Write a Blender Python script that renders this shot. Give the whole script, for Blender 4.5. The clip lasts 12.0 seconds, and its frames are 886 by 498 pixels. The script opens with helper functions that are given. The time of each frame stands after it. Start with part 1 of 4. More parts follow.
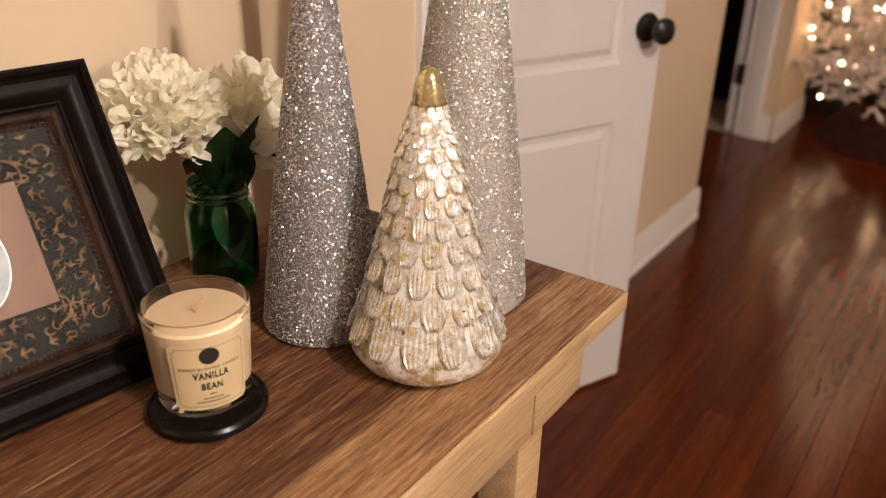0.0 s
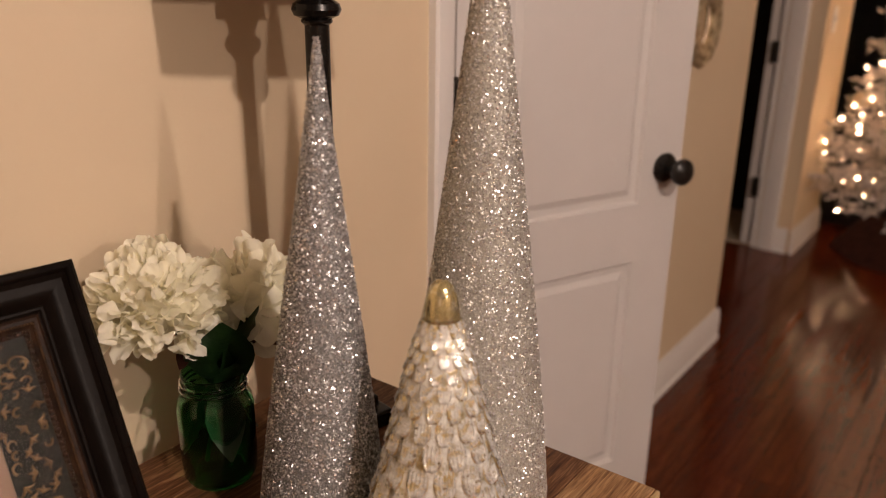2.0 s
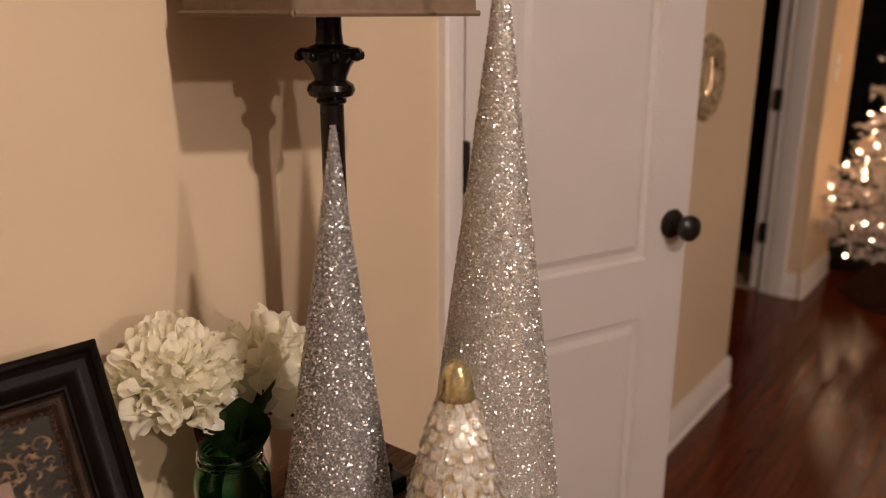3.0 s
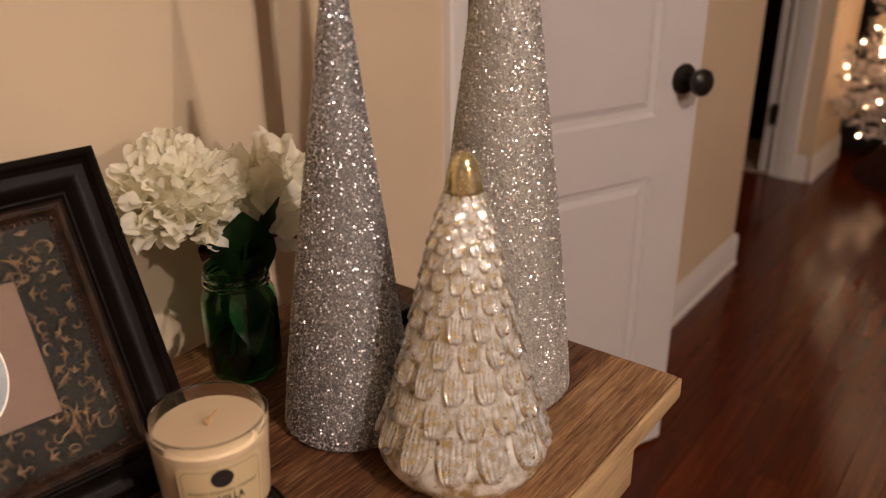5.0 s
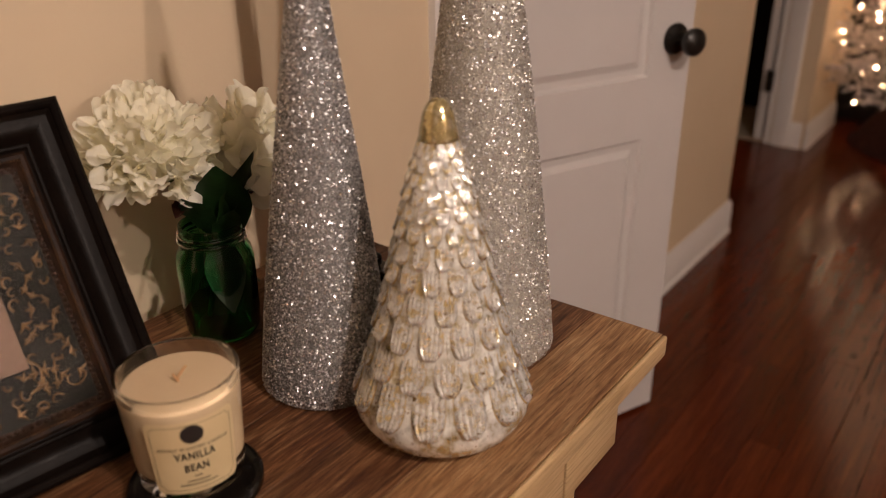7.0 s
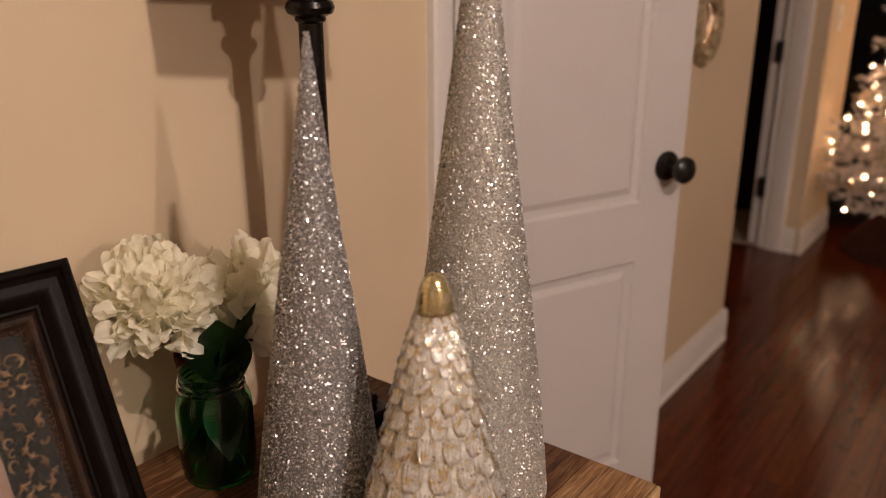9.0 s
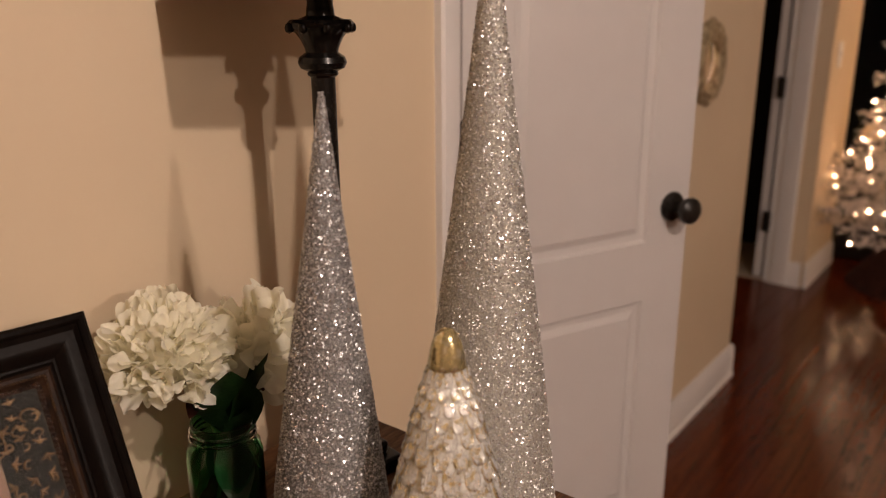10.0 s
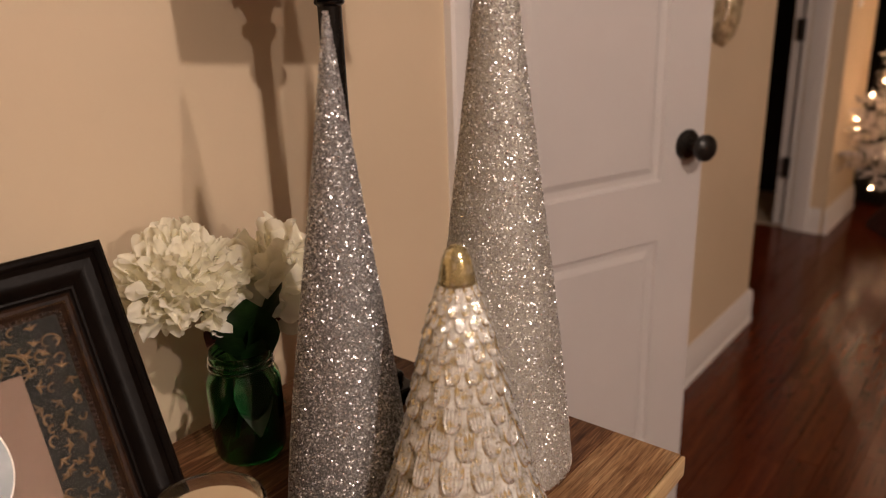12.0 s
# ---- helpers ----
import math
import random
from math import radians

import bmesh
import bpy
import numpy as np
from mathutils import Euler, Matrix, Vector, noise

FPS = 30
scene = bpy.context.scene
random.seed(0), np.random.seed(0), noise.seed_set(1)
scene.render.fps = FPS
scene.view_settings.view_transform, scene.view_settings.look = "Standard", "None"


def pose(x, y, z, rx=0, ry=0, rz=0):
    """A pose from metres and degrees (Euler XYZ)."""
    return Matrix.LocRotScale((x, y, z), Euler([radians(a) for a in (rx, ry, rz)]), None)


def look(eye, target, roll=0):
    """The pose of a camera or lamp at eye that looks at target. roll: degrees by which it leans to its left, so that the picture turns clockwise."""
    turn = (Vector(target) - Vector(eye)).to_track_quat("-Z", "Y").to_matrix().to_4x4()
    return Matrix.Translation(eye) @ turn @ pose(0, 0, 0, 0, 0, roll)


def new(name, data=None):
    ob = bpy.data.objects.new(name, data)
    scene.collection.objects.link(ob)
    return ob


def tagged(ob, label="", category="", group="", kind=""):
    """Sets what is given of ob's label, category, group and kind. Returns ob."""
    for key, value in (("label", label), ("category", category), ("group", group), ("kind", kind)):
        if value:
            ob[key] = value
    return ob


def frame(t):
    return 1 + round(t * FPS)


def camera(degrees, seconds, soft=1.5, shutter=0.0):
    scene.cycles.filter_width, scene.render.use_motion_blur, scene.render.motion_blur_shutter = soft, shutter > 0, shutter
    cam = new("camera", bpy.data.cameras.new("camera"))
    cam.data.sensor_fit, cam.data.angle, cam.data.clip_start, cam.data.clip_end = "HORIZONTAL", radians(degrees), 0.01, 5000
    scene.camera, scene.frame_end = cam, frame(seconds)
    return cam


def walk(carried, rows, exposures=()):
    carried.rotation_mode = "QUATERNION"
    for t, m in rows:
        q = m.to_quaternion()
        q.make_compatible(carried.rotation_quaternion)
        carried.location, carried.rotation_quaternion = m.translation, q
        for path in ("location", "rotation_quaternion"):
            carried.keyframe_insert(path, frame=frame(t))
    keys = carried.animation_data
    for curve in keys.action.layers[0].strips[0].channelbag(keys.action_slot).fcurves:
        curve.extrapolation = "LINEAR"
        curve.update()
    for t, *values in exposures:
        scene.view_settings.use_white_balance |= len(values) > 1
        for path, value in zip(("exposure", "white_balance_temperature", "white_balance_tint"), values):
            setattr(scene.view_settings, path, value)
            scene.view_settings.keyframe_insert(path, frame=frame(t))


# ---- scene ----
cam = camera(57.6, 12.0, soft=1.0)
PATH = [
    (0, (0.875, -0.837, 1.235), (-0.164, 0.633, 0.364), 1.1),
    (0.5, (0.849, -0.801, 1.248), (-0.219, 0.653, 0.384), 0.0),
    (1, (0.823, -0.766, 1.255), (-0.23, 0.722, 0.433), 0.3),
    (1.5, (0.82, -0.757, 1.282), (-0.252, 0.761, 0.542), 0.2),
    (2, (0.811, -0.753, 1.311), (-0.305, 0.767, 0.647), 0.8),
    (2.5, (0.806, -0.756, 1.339), (-0.34, 0.777, 0.76), 0.5),
    (2.7, (0.81, -0.758, 1.349), (-0.346, 0.779, 0.798), 0.1),
    (4.3, (0.813, -0.776, 1.287), (-0.315, 0.702, 0.551), -0.4),
    (4.5, (0.815, -0.774, 1.269), (-0.328, 0.689, 0.525), -0.7),
    (5, (0.817, -0.771, 1.252), (-0.299, 0.69, 0.466), -0.6),
    (5.5, (0.819, -0.766, 1.238), (-0.27, 0.694, 0.413), -0.3),
    (6, (0.822, -0.763, 1.23), (-0.251, 0.693, 0.376), -0.2),
    (6.5, (0.822, -0.759, 1.228), (-0.242, 0.693, 0.357), -0.1),
    (6.7, (0.825, -0.756, 1.227), (-0.253, 0.691, 0.366), -0.4),
    (8.3, (0.821, -0.745, 1.268), (-0.294, 0.741, 0.526), -0.9),
    (8.5, (0.823, -0.744, 1.282), (-0.301, 0.756, 0.582), -0.9),
    (9, (0.824, -0.747, 1.3), (-0.314, 0.765, 0.651), -0.1),
    (9.5, (0.823, -0.749, 1.312), (-0.329, 0.768, 0.704), -0.0),
    (10, (0.82, -0.753, 1.323), (-0.339, 0.771, 0.746), -0.3),
    (10.5, (0.82, -0.755, 1.325), (-0.346, 0.768, 0.756), -0.9),
    (11, (0.824, -0.757, 1.315), (-0.342, 0.756, 0.724), -1.1),
    (11.5, (0.83, -0.759, 1.307), (-0.342, 0.745, 0.702), -1.4),
    (12, (0.835, -0.76, 1.289), (-0.343, 0.711, 0.621), -1.9),
]
EXPOSURES = [(0, 0.55, 6150, 6), (0.5, 0.46, 6200, 6.5), (1, 0.38, 6300, 8), (1.5, 0.25, 6400, 9), (2, 0.05, 6500, 10), (2.5, -0.10, 6500, 10), (4.3, -0.12, 6450, 10), (5, -0.12, 6400, 10), (6.5, -0.13, 6400, 10), (8.5, -0.14, 6500, 10), (12, -0.14, 6500, 10)]
walk(cam, [(t, look(eye, target, roll)) for t, eye, target, roll in PATH], EXPOSURES)

cam.data.dof.use_dof = True
cam.data.dof.focus_distance = 0.88
cam.data.dof.aperture_fstop = 3.9

# ---- world and light ----
world = bpy.data.worlds.new("night")
scene.world = world
world.use_nodes = True
world.node_tree.nodes["Background"].inputs[0].default_value = (0.02, 0.025, 0.04, 1)
world.node_tree.nodes["Background"].inputs[1].default_value = 0.05


def bulb(name, x, y, z, watts, radius, colour):
    d = bpy.data.lights.new(name, "POINT")
    d.energy, d.shadow_soft_size, d.color = watts, radius, colour
    ob = new(name, d)
    ob.matrix_basis = pose(x, y, z)
    return ob


WARM = (1.0, 0.79, 0.675)
bulb("near_ceiling_bulb", 1.96, -0.62, 2.35, 90, 0.030, WARM)
bulb("far_ceiling_bulb", 3.85, -1.00, 2.35, 124, 0.045, WARM)

# ---- materials ----


def material(name):
    m = bpy.data.materials.new(name)
    m.use_nodes = True
    nt = m.node_tree
    return m, nt, nt.nodes["Principled BSDF"]


def node(nt, kind, **inputs):
    n = nt.nodes.new(kind)
    for k, v in inputs.items():
        n.inputs[k.replace("_", " ")].default_value = v
    return n


def coords(nt, scale=(1, 1, 1), shift=True):
    """Object coordinates, scaled, and shifted from piece to piece."""
    tc = nt.nodes.new("ShaderNodeTexCoord")
    mp = nt.nodes.new("ShaderNodeMapping")
    mp.inputs["Scale"].default_value = scale
    nt.links.new(tc.outputs["Object"], mp.inputs["Vector"])
    if shift:
        info = nt.nodes.new("ShaderNodeObjectInfo")
        mul = nt.nodes.new("ShaderNodeMath")
        mul.operation = "MULTIPLY"
        mul.inputs[1].default_value = 37.0
        nt.links.new(info.outputs["Random"], mul.inputs[0])
        nt.links.new(mul.outputs[0], mp.inputs["Location"])
    return mp.outputs["Vector"]


def ramp(nt, source, stops):
    r = nt.nodes.new("ShaderNodeValToRGB")
    els = r.color_ramp.elements
    while len(els) < len(stops):
        els.new(0.5)
    for e, (p, c) in zip(els, stops):
        e.position, e.color = p, (*c, 1) if len(c) == 3 else c
    nt.links.new(source, r.inputs[0])
    return r.outputs[0]


def noise_tex(nt, vec, scale, detail=4, rough=0.6, distort=0.0):
    n = node(nt, "ShaderNodeTexNoise", Scale=scale, Detail=detail, Roughness=rough, Distortion=distort)
    nt.links.new(vec, n.inputs["Vector"])
    return n.outputs["Fac"]


def mix(nt, a, b, fac, blend="MIX"):
    n = nt.nodes.new("ShaderNodeMix")
    n.data_type, n.blend_type = "RGBA", blend
    for v, i in ((fac, 0), (a, 6), (b, 7)):
        if isinstance(v, (int, float)):
            n.inputs[i].default_value = v
        elif isinstance(v, tuple):
            n.inputs[i].default_value = (*v, 1)
        else:
            nt.links.new(v, n.inputs[i])
    return n.outputs[2]


def bump(nt, bsdf, height, strength, distance=0.001):
    b = node(nt, "ShaderNodeBump", Strength=strength, Distance=distance)
    nt.links.new(height, b.inputs["Height"])
    nt.links.new(b.outputs[0], bsdf.inputs["Normal"])


def simple(name, a, b, scale, rough=0.5, metal=0.0, relief=0.15, relief_scale=None, rough_to=None, spec=0.5, coat=0.0):
    """Two colours in soft blotches, a fine grain as relief, uneven gloss."""
    m, nt, p = material(name)
    v = coords(nt)
    n1 = noise_tex(nt, v, scale)
    n2 = noise_tex(nt, v, relief_scale or scale * 8, 3)
    nt.links.new(ramp(nt, n1, [(0.3, a), (0.7, b)]), p.inputs["Base Color"])
    lo, hi = rough, rough_to or min(1, rough + 0.12)
    nt.links.new(ramp(nt, n2, [(0.3, (lo,) * 3), (0.7, (hi,) * 3)]), p.inputs["Roughness"])
    p.inputs["Metallic"].default_value = metal
    p.inputs["Specular IOR Level"].default_value = spec
    p.inputs["Coat Weight"].default_value = coat
    bump(nt, p, n2, relief)
    return m


def wood(name, stops, along=(60, 3.0, 60), rough=0.45, tint=0.25, relief=0.25, coat=0.0, pores=(420, 14, 420), pore_dark=0.55, spec=0.4, uneven=0.2, bands=0.0):
    """Grain drawn out along y, with pores, and a shade of its own for each board."""
    m, nt, p = material(name)
    v = coords(nt, along)
    grain = noise_tex(nt, v, 1.0, 6, 0.65, 0.6)
    fine = noise_tex(nt, coords(nt, pores), 1.0, 3, 0.6)
    col = ramp(nt, grain, stops)
    col = mix(nt, col, ramp(nt, fine, [(0.36, (pore_dark,) * 3), (0.5, (1, 1, 1))]), 0.9, "MULTIPLY")
    if bands:
        wide = noise_tex(nt, coords(nt, (along[0] * 0.14, along[1] * 0.14, along[2] * 0.14)), 1.0, 3, 0.55, 1.2)
        col = mix(nt, col, ramp(nt, wide, [(0.36, (1 - bands,) * 3), (0.62, (1.0,) * 3)]), 1.0, "MULTIPLY")
    info = nt.nodes.new("ShaderNodeObjectInfo")
    shade = ramp(nt, info.outputs["Random"], [(0.0, (1 - tint,) * 3), (1.0, (1 + 0 * tint,) * 3)])
    nt.links.new(mix(nt, col, shade, 1.0, "MULTIPLY"), p.inputs["Base Color"])
    nt.links.new(ramp(nt, fine, [(0.3, (min(1, rough + uneven),) * 3), (0.6, (rough,) * 3)]), p.inputs["Roughness"])
    p.inputs["Specular IOR Level"].default_value = spec
    p.inputs["Coat Weight"].default_value = coat
    p.inputs["Coat Roughness"].default_value = 0.18
    bump(nt, p, fine, relief, 0.0006)
    return m


def glass(name, colour, rough=0.0, ior=1.45):
    m, nt, p = material(name)
    p.inputs["Base Color"].default_value = (*colour, 1)
    p.inputs["Transmission Weight"].default_value = 1
    p.inputs["IOR"].default_value = ior
    v = coords(nt)
    n = noise_tex(nt, v, 30, 2)
    nt.links.new(ramp(nt, n, [(0.3, (rough,) * 3), (0.7, (rough + 0.03,) * 3)]), p.inputs["Roughness"])
    bump(nt, p, n, 0.08, 0.002)
    return m


def glow(name, colour, strength):
    m, nt, p = material(name)
    p.inputs["Base Color"].default_value = (*colour, 1)
    p.inputs["Emission Color"].default_value = (*colour, 1)
    p.inputs["Emission Strength"].default_value = strength
    return m


M_WALL = simple("cream_wall_paint", (0.66, 0.535, 0.370), (0.70, 0.574, 0.405), 1.7, 0.55, relief=0.12, relief_scale=260, rough_to=0.7)
M_CEIL = simple("ceiling_paint", (0.60, 0.585, 0.55), (0.64, 0.625, 0.59), 2.0, 0.8, relief=0.2, relief_scale=150)
# Assumed colour for the two unseen walls, dark to hold down bounced fill.
M_ROOM = simple("bounce_cutting_taupe", (0.40, 0.32, 0.235), (0.46, 0.37, 0.275), 1.5, 0.7, relief=0.15, relief_scale=200)
M_TRIM = simple("white_trim_paint", (0.76, 0.74, 0.72), (0.80, 0.78, 0.76), 3.0, 0.3, relief=0.08, relief_scale=120, rough_to=0.45)
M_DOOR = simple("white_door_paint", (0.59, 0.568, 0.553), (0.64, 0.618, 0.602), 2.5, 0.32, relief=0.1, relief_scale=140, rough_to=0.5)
M_TOP = wood("weathered_table_wood", [(0.30, (0.038, 0.0112, 0.0040)), (0.43, (0.098, 0.034, 0.0112)), (0.53, (0.155, 0.064, 0.0230)), (0.66, (0.32, 0.175, 0.082))], (280, 15, 280), 0.5, 0.16, 0.7, pores=(620, 50, 620), pore_dark=0.6, bands=0.32)
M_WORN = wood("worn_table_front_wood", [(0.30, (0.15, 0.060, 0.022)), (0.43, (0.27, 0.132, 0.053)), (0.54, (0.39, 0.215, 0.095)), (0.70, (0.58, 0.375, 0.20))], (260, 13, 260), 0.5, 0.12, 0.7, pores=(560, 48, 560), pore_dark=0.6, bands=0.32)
M_PALE = wood("pale_table_wood", [(0.3, (0.40, 0.26, 0.125)), (0.5, (0.53, 0.37, 0.195)), (0.75, (0.64, 0.47, 0.265))], (40, 2.6, 40), 0.45, 0.1, 0.2, pore_dark=0.7)
M_FLOOR = wood("cherry_floor_board", [(0.25, (0.054, 0.0090, 0.0023)), (0.5, (0.099, 0.0172, 0.0044)), (0.75, (0.147, 0.0290, 0.0076))], (30, 1.6, 30), 0.17, 0.22, 0.0, coat=0.0, spec=0.28, uneven=0.03)
M_GAP = simple("dark_joint", (0.02, 0.012, 0.008), (0.035, 0.02, 0.012), 20, 0.8)
M_SILVER = simple("silver_glitter_ground", (0.16, 0.16, 0.16), (0.37, 0.37, 0.36), 420, 0.4, 0.55, 0.9, 900, 0.7)
M_CHAMP = simple("champagne_glitter_ground", (0.40, 0.385, 0.335), (0.64, 0.62, 0.55), 420, 0.4, 0.5, 0.9, 900, 0.7)


def flakes(name, a, b):
    """Glitter: each flake with its own gloss and tint."""
    m, nt, p = material(name)
    g = nt.nodes.new("ShaderNodeNewGeometry")
    nt.links.new(ramp(nt, g.outputs["Random Per Island"], [(0.0, a), (1.0, b)]), p.inputs["Base Color"])
    nt.links.new(ramp(nt, g.outputs["Random Per Island"], [(0.0, (0.18,) * 3), (0.35, (0.32,) * 3), (1.0, (0.5,) * 3)]), p.inputs["Roughness"])
    p.inputs["Metallic"].default_value = 0.85
    return m


M_FLAKE = flakes("silver_flake", (0.82, 0.83, 0.87), (0.56, 0.55, 0.54))
M_FLAKE2 = flakes("champagne_flake", (0.86, 0.87, 0.93), (0.70, 0.67, 0.60))
M_BLACK = simple("black_lamp_lacquer", (0.005, 0.0042, 0.0036), (0.010, 0.008, 0.007), 15, 0.16, relief=0.1, relief_scale=40, rough_to=0.3, coat=0.0, spec=0.25)
M_BRONZE = simple("dark_bronze_metal", (0.008, 0.007, 0.006), (0.016, 0.013, 0.011), 40, 0.25, 0.0, 0.1, 120, 0.4, spec=0.35)
M_SHADE = simple("taupe_lampshade_linen", (0.16, 0.11, 0.07), (0.21, 0.15, 0.10), 60, 0.85, relief=0.5, relief_scale=900)
M_WAX = simple("cream_candle_wax", (0.55, 0.425, 0.27), (0.60, 0.475, 0.31), 12, 0.42, relief=0.06, relief_scale=60, rough_to=0.55, spec=0.2)
M_WICK = simple("cotton_wick", (0.45, 0.24, 0.10), (0.6, 0.38, 0.2), 300, 0.9)
M_LABEL = simple("cream_paper_label", (0.60, 0.485, 0.275), (0.65, 0.53, 0.31), 30, 0.6, relief=0.05, relief_scale=500)
M_INK = simple("black_ink", (0.012, 0.010, 0.010), (0.02, 0.016, 0.014), 200, 0.5)
M_GREYINK = simple("grey_ink", (0.13, 0.10, 0.06), (0.17, 0.13, 0.08), 200, 0.6)
M_CLEAR = glass("clear_candle_glass", (0.97, 0.97, 0.95))
M_GREEN = glass("green_bottle_glass", (0.12, 0.44, 0.19), 0.01)
M_PETAL = simple("ivory_silk_petal", (0.95, 0.922, 0.775), (0.97, 0.95, 0.855), 40, 0.6, relief=0.3, relief_scale=220, rough_to=0.8)


def let_light_through(m, colour, share):
    """Thin cloth: part of the light goes through to the other side."""
    nt = m.node_tree
    thin = node(nt, "ShaderNodeBsdfTranslucent", Color=(*colour, 1))
    both = node(nt, "ShaderNodeMixShader", Fac=share)
    nt.links.new(nt.nodes["Principled BSDF"].outputs[0], both.inputs[1])
    nt.links.new(thin.outputs[0], both.inputs[2])
    nt.links.new(both.outputs[0], nt.nodes["Material Output"].inputs[0])


let_light_through(M_PETAL, (0.99, 0.965, 0.81), 0.45)
M_LEAF = simple("dark_green_leaf", (0.012, 0.045, 0.010), (0.028, 0.085, 0.020), 40, 0.4, relief=0.4, relief_scale=200)
M_SEPAL = simple("reddish_brown_leaf", (0.06, 0.014, 0.010), (0.09, 0.03, 0.016), 60, 0.5, relief=0.3)
M_STEM = simple("green_stem", (0.05, 0.12, 0.025), (0.09, 0.17, 0.04), 60, 0.5)
M_FRAME = simple("black_brown_frame_lacquer", (0.003, 0.002, 0.0016), (0.007, 0.0045, 0.0035), 25, 0.27, relief=0.2, relief_scale=160, rough_to=0.40, spec=0.055)
M_BEAD = simple("rubbed_gold_beads", (0.02, 0.012, 0.006), (0.16, 0.085, 0.035), 120, 0.45, 0.2, 0.2)
M_FRAMEWORN = simple("worn_frame_edge", (0.035, 0.016, 0.008), (0.008, 0.005, 0.004), 60, 0.45, relief=0.3, spec=0.12)
M_SLATE = simple("slate_grey_panel", (0.0068, 0.0066, 0.0060), (0.0145, 0.0140, 0.0128), 40, 0.6, relief=0.3, relief_scale=300, spec=0.05)
M_GOLD = simple("antique_gold_relief", (0.055, 0.030, 0.0115), (0.125, 0.072, 0.029), 90, 0.38, 0.7, 0.3, 300, 0.55)
M_MAT = simple("peach_picture_mat", (0.112, 0.066, 0.042), (0.130, 0.078, 0.051), 20, 0.7, relief=0.1, relief_scale=600)
M_PHOTO = simple("grey_blue_photo", (0.12, 0.145, 0.16), (0.24, 0.26, 0.26), 30, 0.4)
M_MATEDGE = simple("white_mat_bevel", (0.75, 0.70, 0.62), (0.8, 0.75, 0.68), 50, 0.6)
M_PANE = glass("picture_glass", (0.98, 0.98, 0.98), ior=1.22)
M_MIRROR = simple("mirror_silvering", (0.80, 0.80, 0.78), (0.84, 0.84, 0.82), 8, 0.02, 1.0, 0.0, rough_to=0.05)
M_MIRFRAME = simple("antique_silver_gold_frame", (0.20, 0.15, 0.08), (0.62, 0.52, 0.34), 45, 0.4, 0.5, 0.4, 220)
M_DARKCLOTH = simple("dark_brown_felt", (0.022, 0.008, 0.006), (0.04, 0.014, 0.010), 30, 0.95, relief=0.6, relief_scale=300, spec=0.15)
M_BOX = simple("black_plastic", (0.010, 0.009, 0.009), (0.018, 0.016, 0.015), 30, 0.4)
M_FLOCK = simple("flocked_needles", (0.58, 0.52, 0.48), (0.78, 0.72, 0.68), 60, 0.9, relief=0.5)
M_NEEDLE = simple("dark_needles", (0.05, 0.06, 0.04), (0.10, 0.11, 0.07), 60, 0.8)
M_BARK = simple("brown_bark", (0.06, 0.035, 0.02), (0.1, 0.06, 0.035), 30, 0.9)
M_MINILIGHT = glow("warm_fairy_light", (1.0, 0.58, 0.32), 68)
M_CEILGLOW = glow("lit_ceiling_lamp_glass", (1.0, 0.80, 0.58), 4.0)
M_BAUBLE = simple("cream_bauble", (0.75, 0.62, 0.45), (0.8, 0.68, 0.5), 20, 0.35)
M_TILE = simple("beige_tile", (0.5, 0.42, 0.31), (0.58, 0.5, 0.38), 6, 0.4)
# Near-black colour stands in for the darkness of the far room and the night.
M_UNLIT = simple("unlit_near_black", (0.004, 0.004, 0.006), (0.008, 0.008, 0.010), 1, 0.9)


def mercury_glass(name, ground, gilt, metal, patch_scale, gilt_metal=0.8):
    """Cream mercury glass rubbed with gold leaf and dark flecks."""
    m, nt, p = material(name)
    v = coords(nt)
    patch = noise_tex(nt, v, patch_scale, 4, 0.65)
    fleck = noise_tex(nt, v, 240, 3, 0.6)
    gold = ramp(nt, patch, [(0.52, (0, 0, 0)), (0.66, (1, 1, 1))])
    dark = ramp(nt, fleck, [(0.335, (1, 1, 1)), (0.37, (0, 0, 0))])
    col = mix(nt, ground, gilt, gold)
    col = mix(nt, col, (0.20, 0.13, 0.05), dark)
    nt.links.new(col, p.inputs["Base Color"])
    nt.links.new(ramp(nt, patch, [(0.40, (metal,) * 3), (0.66, (gilt_metal,) * 3)]), p.inputs["Metallic"])
    nt.links.new(ramp(nt, fleck, [(0.3, (0.20,) * 3), (0.7, (0.09,) * 3)]), p.inputs["Roughness"])
    p.inputs["Coat Weight"].default_value = 0.6
    p.inputs["Coat Roughness"].default_value = 0.1
    bump(nt, p, fleck, 0.2, 0.0008)
    return m


M_MERCURY = mercury_glass("pearl_mercury_glass", (0.83, 0.84, 0.79), (0.80, 0.70, 0.38), 0.12, 60)
M_GILT = mercury_glass("gilded_scallop_glass", (0.89, 0.91, 0.88), (0.93, 0.82, 0.46), 0.5, 120, 0.95)
# Darker gold for the outermost faces of each scallop.
M_GOLDEDGE = simple("dark_gold_edge", (0.22, 0.15, 0.06), (0.62, 0.47, 0.20), 140, 0.3, 0.6, 0.2, 260, 0.5)
M_GOLDCAP = mercury_glass("rubbed_gold_cap", (0.62, 0.52, 0.26), (0.90, 0.86, 0.66), 0.7, 130, 0.85)

# ---- building helpers ----


def part(name, bm, mat, parent=None, label="", m=None, smooth=True, angle=35, kind=""):
    me = bpy.data.meshes.new(name)
    bm.to_mesh(me)
    bm.free()
    return part_of(name, me, mat, parent, label, m, smooth, angle, kind)


